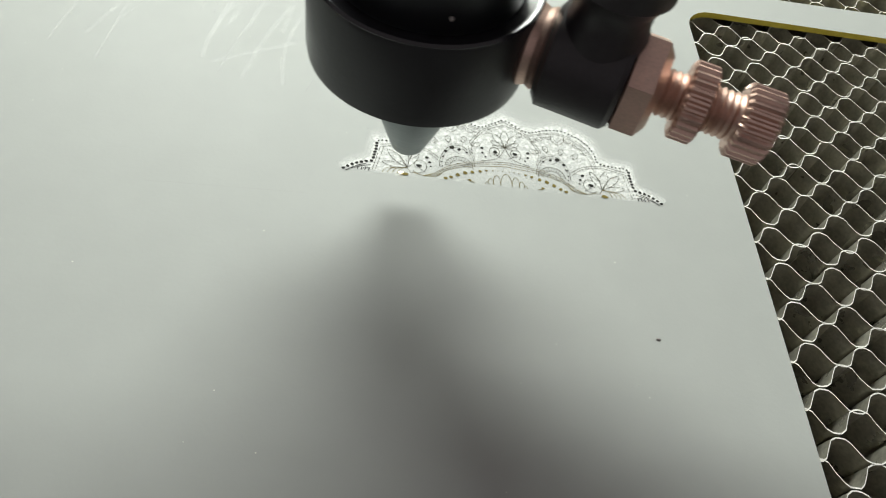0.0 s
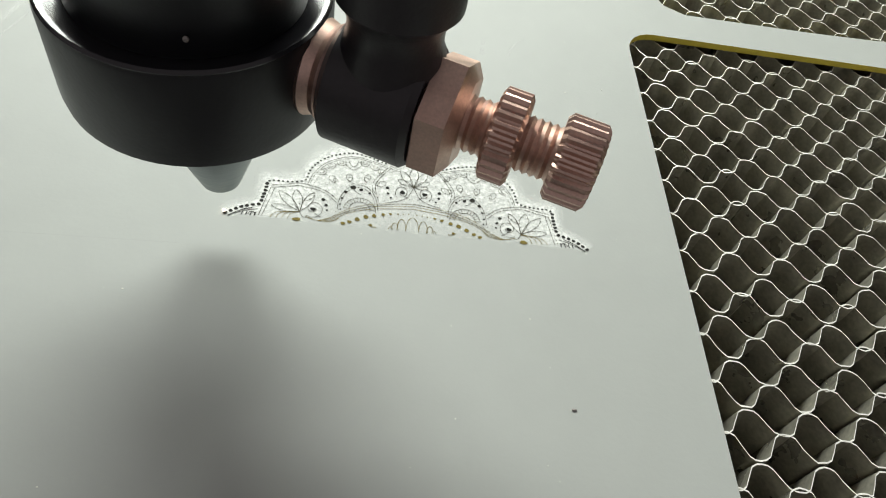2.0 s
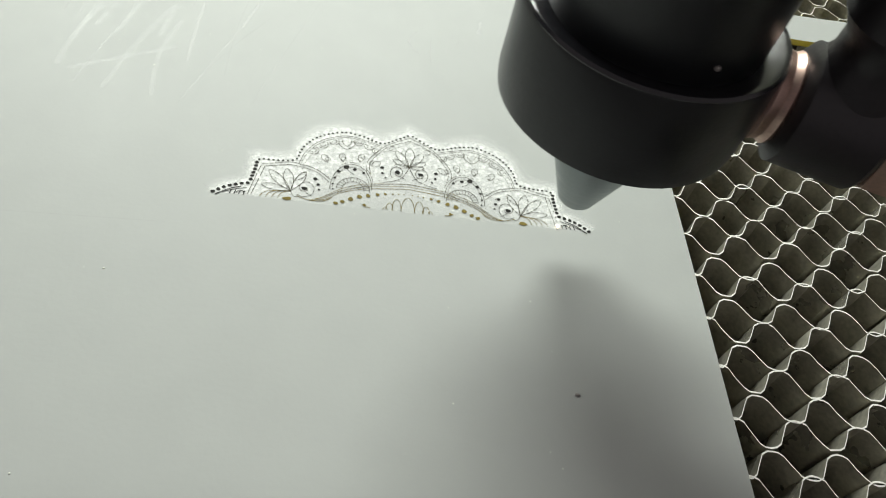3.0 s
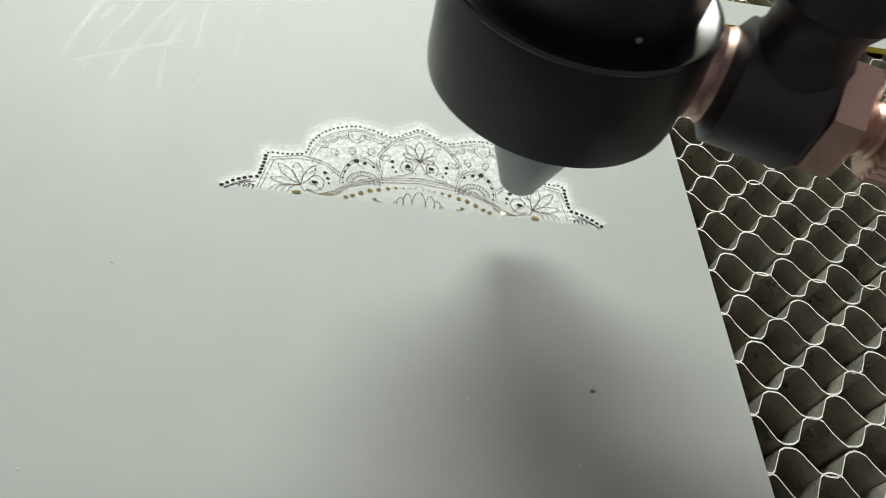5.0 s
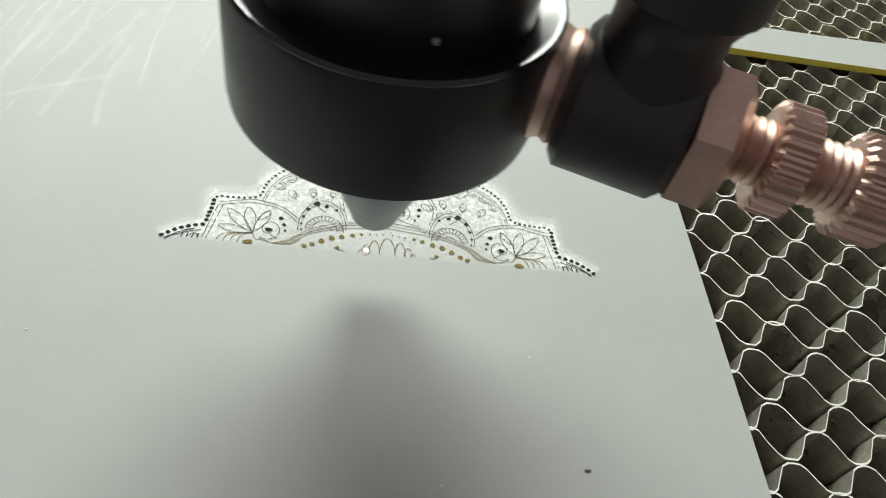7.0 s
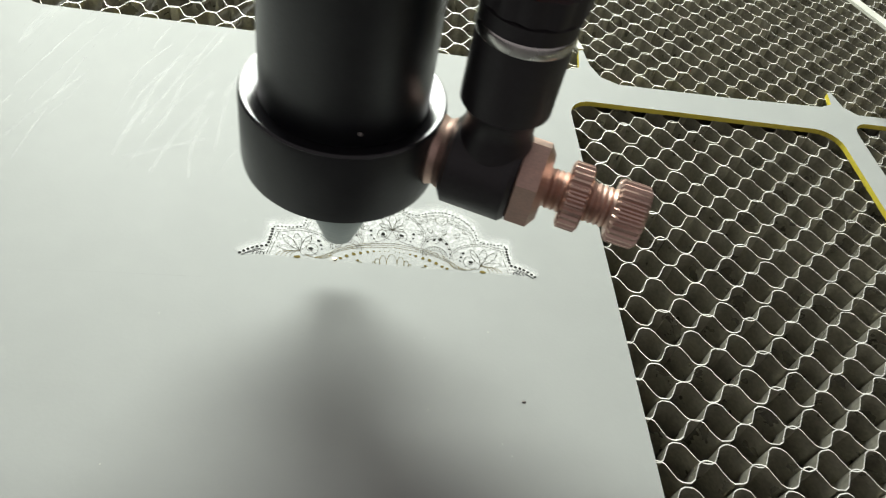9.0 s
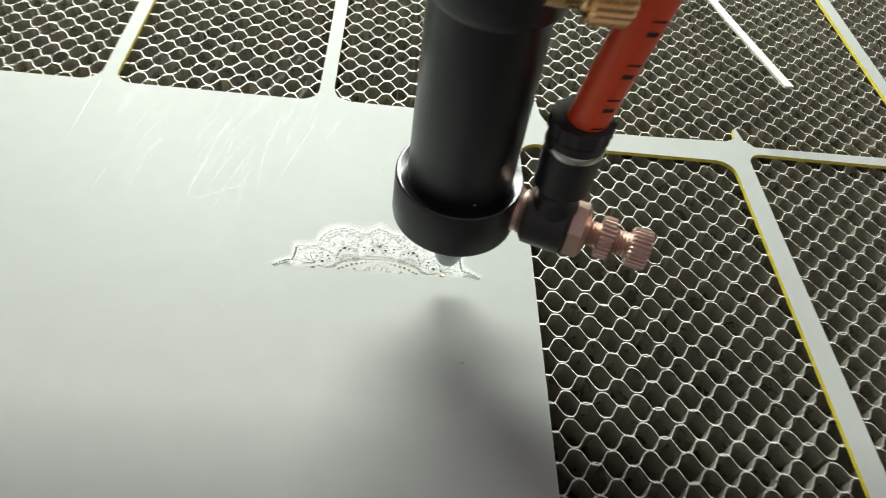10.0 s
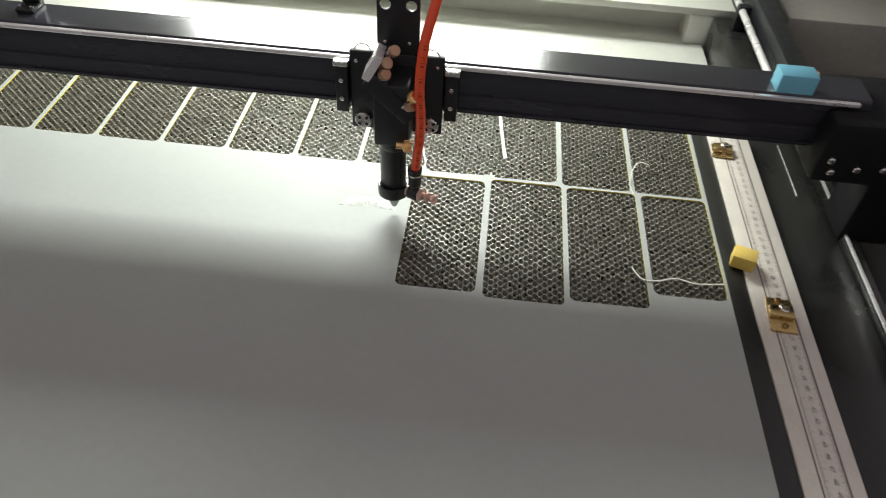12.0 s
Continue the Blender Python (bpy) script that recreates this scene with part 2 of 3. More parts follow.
def honeycomb_bed():
    """Expanded honeycomb: corrugated strips side by side, each turned half a wave against the next."""
    bed = thing("honeycomb_bed", "sooty expanded aluminium honeycomb cutting bed under the sheet", "cutting bed")
    x0, x1, deep, thick = -0.62, 0.302, 0.016, 0.00023
    rnd = random.Random(4)
    meshes = []
    for phase in (0, 1):
        for variant in range(3):
            bm = bmesh.new()
            n = int((x1 - x0) / PITCH * 12)
            up, dn = [], []
            drift = 0.0
            for i in range(n + 1):
                x = x0 + (x1 - x0) * i / n
                drift = 0.96 * drift + rnd.uniform(-1, 1) * 0.00013
                s = math.sin(2 * math.pi * (x - 0.0064) / PITCH + math.pi / 2 + math.pi * phase)
                s = math.tanh(1.5 * s) / math.tanh(1.5)
                z = -SHEET_T - 0.0001 + rnd.uniform(-1, 0) * 0.00018
                lean = rnd.uniform(-1, 1) * 0.00008
                levels = [(s * ROW * 0.485 + drift, z), (s * ROW * 0.49 + drift + lean, z - 0.0012), (s * ROW * 0.50 + drift + 2 * lean, z - 0.0032), (s * ROW * 0.49 + drift + rnd.uniform(-1, 1) * 0.0002, z - 0.007), (s * ROW * 0.485 + drift, z - deep)]
                for col, off in ((up, thick / 2), (dn, -thick / 2)):
                    col.append([bm.verts.new((x, y + off, h)) for y, h in levels])
            for i in range(n):
                a, b, c, d = up[i], up[i + 1], dn[i], dn[i + 1]
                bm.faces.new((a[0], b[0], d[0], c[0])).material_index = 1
                for k in range(4):
                    bm.faces.new((a[k], a[k + 1], b[k + 1], b[k]))
                    bm.faces.new((c[k], d[k], d[k + 1], c[k + 1]))
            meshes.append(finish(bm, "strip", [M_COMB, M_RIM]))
    rows = int((0.24 + 0.19) / ROW)
    for j in range(rows):
        y = -0.0566 + ROW * (j - int(0.13 / ROW))
        ob = new("strip", meshes[(j % 2) * 3 + rnd.randrange(3)])
        ob.parent = bed
        ob.location = (0, y, rnd.uniform(-1, 0) * 0.0002)
    return bed


def engraved_sheet():
    holes = [(1.2, 72.7, -149, 3.3, 6), (79, 151, -152.8, 8.2, 5), (156, 225.8, -146.5, 7.2, 6), (231.3, 296.5, -128.5, 6.5, 6),
             (151.8, 221.8, 10.2, 160, 5), (226.5, 295, 9.8, 160, 4), (-127.2, -63.6, 15.3, 160, 6), (-200.8, -131.8, 15.6, 160, 6), (-271.4, -205.2, 16.2, 160, 6)]
    holes += [(-276 - 70.5 * (i + 1) + 4.4, -276 - 70.5 * i, 15.4 + 0.3 * i, 160, 6) for i in range(6)]
    # one wide opening whose webs have broken out, leaving two pointed stubs
    wide = [(-59, 160), (-59, 22), (-57.4, 18), (-53, 16.2), (-20, 15.9), (3.5, 16.2), (6.4, 17.6), (7.6, 25.5), (8.8, 26), (9.6, 19), (11.6, 14.4), (16, 12), (46, 12.4), (73, 13.6), (76.6, 15.4), (77.6, 20.5), (78.8, 20.7), (79.8, 14.6), (83, 11.8), (114, 12.2), (140, 12.6), (144.6, 14.2), (146.4, 18), (146.4, 160)]
    outline = [(-0.78, -0.62), (0.2992, -0.62), (0.2992, 0.175), (-0.78, 0.175)]
    shapes = [[(x / 1000, y / 1000) for x, y in rounded(*h)] for h in holes] + [[(x / 1000, y / 1000) for x, y in wide]]
    ob = plate("engraving_sheet", [outline] + shapes, SHEET_T, [M_SHEET, M_YELLOW], 1)
    return tagged(ob, "silver-grey laminate plastic sheet with yellow core and rounded cut-outs", "plastic sheet")


def scrap(points, w, label):
    """A loose offcut: a narrow strip lying on the bed."""
    bm = bmesh.new()
    pts = smooth_line(points, 6)
    rows = []
    for i, p in enumerate(pts):
        d = (pts[min(i + 1, len(pts) - 1)] - pts[max(i - 1, 0)]).normalized()
        s = d.cross(Vector((0, 0, 1))).normalized() * w / 2
        rows.append([bm.verts.new(p + q) for q in (-s + Vector((0, 0, 0.0008)), s + Vector((0, 0, 0.0008)), s, -s)])
    for a, b in zip(rows, rows[1:]):
        for k in range(4):
            bm.faces.new((a[k], a[(k + 1) % 4], b[(k + 1) % 4], b[k]))
    bm.faces.new(rows[0])
    bm.faces.new(rows[-1][::-1])
    return tagged(new("offcut_strip", finish(bm, "offcut_strip", M_SCRAP)), label, "offcut", "offcuts on the honeycomb")


# ---- the engraved lace ----
LACE = (-0.0405, -0.0540)


class Strokes:
    """Flat engraved strokes and spots in millimetres round the lace's middle, mirrored about its axis."""

    def __init__(self):
        self.bm = bmesh.new()
        self.n = 0

    def z(self):
        self.n += 1
        return 0.00007 + (self.n % 60) * 4e-7

    def line(self, pts, w=0.13, steps=8, mirror=True, dashed=0.0):
        for sx in (1, -1) if mirror else (1,):
            P = smooth_line([(sx * x, y, 0) for x, y in pts], steps) if steps > 1 else [Vector((sx * x, y, 0)) for x, y in pts]
            z = self.z()
            rows = []
            for i, p in enumerate(P):
                d = (P[min(i + 1, len(P) - 1)] - P[max(i - 1, 0)])
                if d.length < 1e-9:
                    continue
                d.normalize()
                ww = 0.46 * w * (0.75 + 0.5 * noise.noise(Vector((p.x * 2.1, p.y * 2.1, self.n))) + 0.25)
                s = Vector((-d.y, d.x, 0)) * ww / 2
                rows.append([self.vert(p - s, z), self.vert(p + s, z)])
            for i, (a, b) in enumerate(zip(rows, rows[1:])):
                if dashed and noise.noise(Vector((P[i].x * 3, P[i].y * 3, self.n * 0.7))) > dashed:
                    continue
                self.bm.faces.new((a[0], b[0], b[1], a[1]))

    def vert(self, p, z):
        return self.bm.verts.new((p.x / 1000, p.y / 1000, z))

    def spot(self, x, y, r, ry=None, mirror=True, seg=9):
        for sx in (1, -1) if mirror and abs(x) > 1e-6 else (1,):
            z = self.z()
            q = random.random() * 6
            self.bm.faces.new([self.vert(Vector((sx * x + r * (1 + 0.18 * math.sin(3 * a + q)) * math.cos(a), y + (ry or r) * (1 + 0.18 * math.cos(2 * a + q)) * math.sin(a), 0)), z) for a in [2 * math.pi * i / seg for i in range(seg)]])

    def arc(self, cx, cy, r, a0, a1, w=0.13, ry=None, n=16, **k):
        self.line([(cx + r * math.cos(radians(a0 + (a1 - a0) * i / n)), cy + (ry or r) * math.sin(radians(a0 + (a1 - a0) * i / n))) for i in range(n + 1)], w, 2, **k)

    def petal(self, x, y, angle, length, width, w=0.12):
        c, s = math.cos(radians(angle)), math.sin(radians(angle))
        side = [(0, 0), (0.35, 0.42), (0.7, 0.5), (1.0, 0.0), (0.7, -0.5), (0.35, -0.42), (0, 0)]
        self.line([(x + c * u * length - s * v * width, y + s * u * length + c * v * width) for u, v in side], w, 5)

    def done(self, name, material, parent, label):
        return part(name, self.bm, material, parent, label)


BORDER = [(-26.6, 0.0), (-25.0, 1.2), (-23.4, 1.9), (-22.2, 2.3), (-21.9, 3.8), (-21.7, 5.3), (-21.4, 6.9), (-18.8, 7.1), (-16.4, 7.7), (-15.8, 9.9), (-14.4, 12.1), (-12.3, 13.6), (-9.7, 14.4), (-7.0, 13.9), (-4.3, 13.0), (-2.4, 13.9), (0.0, 15.5)]


def lace():
    top = thing("engraved_lace", "half-finished lace medallion laser-engraved into the grey sheet", "engraving", m=pose(LACE[0], LACE[1], 0))
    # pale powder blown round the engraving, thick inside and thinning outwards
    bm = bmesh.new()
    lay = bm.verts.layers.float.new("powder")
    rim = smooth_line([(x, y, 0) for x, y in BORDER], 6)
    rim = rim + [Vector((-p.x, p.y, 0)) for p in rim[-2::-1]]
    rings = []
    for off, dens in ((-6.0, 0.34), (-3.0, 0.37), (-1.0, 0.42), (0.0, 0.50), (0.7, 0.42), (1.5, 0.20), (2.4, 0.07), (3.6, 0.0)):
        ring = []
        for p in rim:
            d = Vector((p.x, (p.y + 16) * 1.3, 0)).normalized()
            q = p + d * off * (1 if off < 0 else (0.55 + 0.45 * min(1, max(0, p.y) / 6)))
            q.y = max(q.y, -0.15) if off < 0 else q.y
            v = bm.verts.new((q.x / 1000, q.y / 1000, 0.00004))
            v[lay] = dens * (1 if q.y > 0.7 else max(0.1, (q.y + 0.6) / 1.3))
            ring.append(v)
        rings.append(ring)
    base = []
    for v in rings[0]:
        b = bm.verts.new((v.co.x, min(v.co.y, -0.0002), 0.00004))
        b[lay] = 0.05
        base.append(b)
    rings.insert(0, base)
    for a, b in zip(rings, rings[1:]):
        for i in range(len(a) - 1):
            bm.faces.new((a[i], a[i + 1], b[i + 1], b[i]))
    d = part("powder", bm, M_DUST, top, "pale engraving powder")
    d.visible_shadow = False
    # black beads along the rim
    s = Strokes()
    P = smooth_line([(x, y, 0) for x, y in BORDER], 40)
    run, nxt = 0.0, 0.0
    for a, b in zip(P, P[1:]):
        run += (b - a).length
        if run >= nxt:
            big = 0.30 if b.x < -21.6 else 0.18
            s.spot(b.x, b.y, big, big * 0.85)
            nxt = run + (0.64 if b.x > -22 else 0.8)
    s.line([(x * 0.985, y - 0.45) for x, y in BORDER[:3]], 0.3)
    s.line([(-25.4, 0.1), (-23.6, 0.9), (-22.3, 1.3)], 0.22)
    for x in (-24.4, -23.8, -23.2, -22.6):
        s.line([(x, 0.0), (x + 0.15, 0.7)], 0.26, 2)
    s.arc(-23.0, 0.2, 0.5, 0, 180, 0.2)
    s.done("beaded_rim", M_CHAR, top, "charred black beads along the rim")
    # fine dark line work
    s = Strokes()
    s.line([(x * 0.968, y - 0.7) for x, y in BORDER[8:15]], 0.14)
    s.line([(x * 0.955, y - 1.05) for x, y in BORDER[8:15]], 0.12, dashed=0.35)
    for k, q in ((0.0, 0.3), (0.55, 0.2)):
        s.line([(-20.5 - k, 5.7), (-21.0 - k, 3.0), (-21.6 - k * 0.8, 0.2)], 0.16, dashed=q)
    # loops under the rim arch, with one pointed heart in the middle of the row
    loops = [(-14.1, 9.9, 0.75), (-12.9, 11.3, 0.75), (-11.3, 12.2, 0.7), (-7.7, 12.6, 0.7), (-6.1, 12.0, 0.7), (-5.0, 11.2, 0.6)]
    for x, y, r in loops:
        t = math.degrees(math.atan2(y - 7.4, x + 9.4))
        s.arc(x, y, r, t + 80, t + 280, 0.15)
        s.arc(x, y, r * 0.5, t + 60, t + 330, 0.13)
    s.line([(-10.7, 12.9), (-10.5, 11.7), (-9.4, 10.9), (-8.3, 11.9), (-8.3, 13.0)], 0.15)
    s.line([(-10.2, 12.6), (-9.9, 11.9), (-9.4, 11.5), (-8.9, 12.0), (-8.8, 12.7)], 0.13)
    # curved double bands that part the fields
    for k in (0, 0.5):
        s.line([(-21.0, 6.1 - k), (-18.8, 6.6 - k), (-16.7, 7.0 - k), (-13.4, 6.2 - k), (-11.2 - 0.3 * k, 4.5 - k)], 0.15)
        s.line([(0, 14.8 - k * 1.3), (-3.2, 12.9 - k), (-5.3 + k, 10.5), (-6.3 + k, 8.4), (-6.1 + k, 6.4)], 0.15, dashed=0.45)
    # rosette leaves in the middle
    for a, ln, wd in ((90, 4.1, 1.3), (123, 3.8, 1.1), (152, 2.8, 0.9), (176, 2.2, 0.7)):
        s.petal(0, 8.6, a, ln, wd, 0.14)
    s.arc(-2.6, 12.1, 0.5, 40, 330, 0.13)
    s.line([(0, 8.6), (-0.5, 7.3), (-1.2, 6.2), (-2.4, 5.5), (-4.2, 5.0)], 0.15)
    s.line([(-sx, y) for sx, y in [(1.7 + (1.15 - 0.07 * i) * math.cos(radians(-50 + 38 * i)), 7.3 + (1.5 - 0.1 * i) * math.sin(radians(-50 + 38 * i))) for i in range(12)]], 0.15, 4)
    # fans with spokes, each under an arch
    for r in (1.55, 2.35):
        s.arc(-7.9, 3.0, r, -4, 178, 0.15)
    for i in range(13):
        a = radians(6 + 14 * i)
        s.line([(-7.9 + 1.6 * math.cos(a), 3.0 + 1.6 * math.sin(a)), (-7.9 + 2.3 * math.cos(a), 3.0 + 2.3 * math.sin(a))], 0.13, 2)
    s.arc(-7.9, 3.0, 0.8, 10, 170, 0.13, dashed=0.2)
    s.arc(-8.2, 3.2, 2.95, 2, 186, 0.15, ry=4.75)
    s.arc(-8.2, 3.2, 3.25, 20, 120, 0.12, ry=5.1, dashed=0.05)
    # small buds over the arches
    for x, y, a in ((-11.9, 8.4, 120), (-7.3, 9.2, 80), (-5.6, 8.6, 40), (-9.7, 8.9, 100)):
        s.petal(x, y - 0.6, a, 1.7, 0.9, 0.13)
        s.arc(x, y, 0.35, 0, 300, 0.12)
    # side scroll and its leaves
    s.line([(-14.5 + (1.55 - 0.085 * i) * math.cos(radians(-130 + 36 * i)), 2.4 + (1.75 - 0.1 * i) * math.sin(radians(-130 + 36 * i))) for i in range(15)], 0.15, 4)
    for a, ln, wd in ((66, 4.2, 1.1), (104, 4.2, 1.3), (134, 4.9, 1.2), (170, 4.2, 1.0)):
        s.petal(-16.4, 1.6, a, ln, wd, 0.15)
    s.petal(-16.0, 3.6, 52, 2.2, 0.7, 0.13)
    s.line([(-16.4, 1.5), (-15.9, 0.7), (-15.4, 0.6)], 0.15)
    s.done("line_work", M_LINE, top, "fine dark engraved line work")
    # stippling beside the bands and in the fields
    s = Strokes()
    for i in range(60):
        t = i / 59
        s.spot(-11.6 + 11.6 * t, 1.5 + 3.75 * math.sin(t * 1.5), 0.06)
        s.spot(-8.2 + 2.6 * math.cos(math.pi * t), 3.2 + 4.2 * math.sin(math.pi * t), 0.055)
    for p in smooth_line([(x * 0.93, y - 1.7, 0) for x, y in BORDER[8:]], 10):
        s.spot(p.x, p.y, 0.05)
    for i in range(260):
        x, y = -random.uniform(0.3, 20), random.uniform(2.2, 13.0)
        if y < 13.8 - abs(x) * 0.40:
            s.spot(x, y, random.uniform(0.03, 0.06), seg=6)
    s.done("stippling", M_LINE, top, "fine engraved stippling")
    # dark drops
    s = Strokes()
    for x, y, r in ((-14.6, 2.3, 0.50), (-13.3, 4.3, 0.38), (-12.8, 3.3, 0.30), (-12.6, 2.4, 0.20), (-9.1, 7.3, 0.52), (-10.2, 6.3, 0.36), (-7.9, 7.0, 0.36), (-6.6, 6.5, 0.26), (-10.6, 5.0, 0.24), (-10.8, 3.8, 0.20), (-10.7, 2.8, 0.16), (-4.0, 8.0, 0.36), (-3.9, 6.9, 0.26), (-3.4, 6.1, 0.20), (-1.7, 7.4, 0.48)):
        s.spot(x, y, r * 0.84, r * 0.7)
        if r > 0.42:
            s.line([(x, y), (x + 0.3, y - 0.7), (x + 1.2, y - 1.3)], 0.14, 4)
    s.done("drop_work", M_CHAR, top, "small charred drops")
    # freshly cut yellowish lines at the working edge
    s = Strokes()
    for k, w in ((0.0, 0.16), (0.5, 0.14), (0.95, 0.13)):
        s.line([(-13.9 + k, 0.3 + k * 0.3), (-11.7, 0.7 + k * 0.6), (-9.6, 2.2 + k * 0.8), (-5.9, 3.5 + k), (0, 4.3 + k)], w)
    s.line([(-15.5, 0.8), (-13.8, 0.3), (-11.8, 0.4), (-10.7, 1.2)], 0.18)
    for i, x in enumerate((-20.4, -19.6, -18.8, -18.0)):
        s.line([(x, 0.05), (x + 0.35, 0.75 + 0.08 * i), (x + 1.3, 1.25 + 0.1 * i), (-16.4, 1.5)], 0.16)
    for x, y, r in ((-10.1, 0.25, 0.42), (-9.2, 0.65, 0.42), (-8.1, 1.3, 0.46), (-6.9, 1.9, 0.48), (-5.7, 2.25, 0.42), (-4.4, 2.65, 0.36), (-3.3, 2.9, 0.28), (-2.2, 3.05, 0.16), (-1.4, 3.15, 0.13), (-0.6, 3.2, 0.12)):
        s.spot(x, y, r * 0.8, r * 0.7)
    s.spot(-16.7, 0.15, 0.62, 0.30)
    s.spot(-6.1, 0.45, 0.24, 0.22)
    s.line([(-6.5, 0.5), (-5.9, 0.15), (-5.3, 0.1)], 0.2)
    s.arc(0, 0.0, 0.95, 0, 180, 0.16, ry=2.6)
    for x, w, h in ((-1.6, 0.65, 2.1), (-2.6, 0.5, 1.3), (-3.2, 0.3, 0.5)):
        s.arc(x, 0.0, w, 0, 180, 0.16, ry=h)
    s.done("working_edge", M_OLIVE, top, "freshly cut olive lines and dots")
    return top


def scratches():
    """Faint pale hairline scratches in the sheet's film, and one groove's painted glare, as flat slivers."""
    rnd = random.Random(21)
    s = Strokes()
    lines = [((-97, -61), (-72, -60.0)), ((-92, -33), (-78, -25))]
    for i in range(44):
        x, y, a, ln = rnd.uniform(-125, -62), rnd.uniform(-38, 10), rnd.gauss(76, 5), rnd.uniform(12, 42)
        lines.append(((x, y), (x + ln * math.cos(radians(a)), y + ln * math.sin(radians(a)))))
    for i in range(10):
        x, y, a, ln = rnd.uniform(-60, -8), rnd.uniform(-30, 8), rnd.gauss(85, 10), rnd.uniform(3, 9)
        lines.append(((x, y), (x + ln * math.cos(radians(a)), y + ln * math.sin(radians(a)))))
    for (x0, y0), (x1, y1) in lines:
        n = 8
        bow = rnd.uniform(-1.6, 0.4)
        s.line([(x0 + (x1 - x0) * k / n + bow * math.sin(math.pi * k / n), y0 + (y1 - y0) * k / n) for k in range(n + 1)], rnd.choice((0.3, 0.7, 1.2, 1.8) if abs(y1 - y0) > 3 else (0.1, 0.14)), 3, False, rnd.choice((0.3, 0.6, 0.9)))
    # groove running on from a web, its bright glare put in as pale colour
    for k in range(5):
        s.line([(-131.2 + 0.12 * k, 15.5), (-131.3, 8 - 2 * k), (-131.6 - 0.1 * k, -2 - 3 * k)], 0.9 - 0.12 * k, 4, False)
    ob = new("scratch_and_glare", finish(s.bm, "scratch_and_glare", M_SCRATCH_GLARE))
    ob.visible_shadow = False
    return tagged(ob, "faint pale hairline scratches and one painted groove glare in the grey sheet", "scratches", kind="stuff")


# ---- ruler side of the bed ----
def ruler_bar():
    bar = thing("ruler_bar", "worn white metal ruler bar with centimetre numbers", "ruler")
    bm = boxed(0.3175, 0.3625, -0.62, 0.135, -0.004, 0.001, 0.0008)
    part("bar", bm, M_RULER, bar)
    for x in (0.3305, 0.3505):
        part("groove", boxed(x, x + 0.0012, -0.62, 0.135, 0.0008, 0.00125), M_MARK, bar)
    bm = bmesh.new()
    for i in range(-120, 620):
        y = 0.1865 - 0.01 * (i / 10) + 0.0
        if -0.6 < y < 0.13:
            ln = 0.0042 if i % 10 == 0 else (0.003 if i % 5 == 0 else 0.0018)
            box(bm, 0.3335, 0.3335 + ln, y - 0.00012, y + 0.00012, 0.00095, 0.00108)
            box(bm, 0.3505 - ln, 0.3505, y - 0.00012, y + 0.00012, 0.00095, 0.00108)
    part("scale_print", bm, M_MARK, bar)
    for n in range(7, 62):
        y = 0.1865 - 0.01 * n
        if not -0.6 < y < 0.125:
            continue
        cu = bpy.data.curves.new("number", "FONT")
        cu.body, cu.size, cu.align_x, cu.align_y = str(n), 0.0052, "CENTER", "CENTER"
        tmp = new("number_text", cu)
        bpy.context.view_layer.update()
        me = bpy.data.meshes.new_from_object(tmp.evaluated_get(bpy.context.evaluated_depsgraph_get()))
        bpy.data.objects.remove(tmp)
        me.materials.clear()
        me.materials.append(M_MARK)
        ob = new("number", me)
        ob.parent = bar
        ob.matrix_basis = pose(0.3425, y, 0.0012, 0, 0, -90)
    return bar


def ruler_clamp(x, y, small=False):
    c = thing("ruler_clamp", "gold zinc-plated clamp with screws on the ruler bar", "clamp", "clamps on the ruler")
    k = 0.6 if small else 1.0
    bm = bmesh.new()
    box(bm, -0.011, 0.011, -0.019 * k, 0.019 * k, 0.001, 0.0035, 0.0008)
    box(bm, -0.011, 0.010, -0.006, 0.008, 0.0032, 0.008, 0.002)
    part("bracket", bm, M_GOLD, c)
    for dx, dy, r in ((0.002, 0.004, 0.0048), (0.001, -0.013 * k, 0.0028), (-0.001, 0.0155 * k, 0.0028)):
        bm = turned([(r, 0.003), (r, 0.0085 if r > 0.004 else 0.0052), (r * 0.8, 0.0095 if r > 0.004 else 0.006), (r * 0.4, 0.0095 if r > 0.004 else 0.006), (r * 0.38, 0.007 if r > 0.004 else 0.005)], 20)
        part("screw", bm, M_STEEL if r > 0.004 else M_GOLD, c, m=pose(dx, dy, 0))
    c.matrix_basis = pose(x, y, 0, 0, 0, -4)
    return c


def foam_block():
    bm = boxed(-0.0105, 0.0105, -0.0085, 0.0085, 0, 0.014, 0.001)
    ob = tagged(new("foam_block", finish(bm, "foam_block", M_FOAM)), "small mustard-yellow foam block resting on the ruler edge", "block")
    ob.matrix_basis = pose(0.3165, -0.0795, 0.001, 0, 0, -18)
    return ob


# ---- machine body ----
def structure(name, bm, material, label, category=""):
    return tagged(new(name, finish(bm, name, material)), label, category or "machine body", kind="structure")


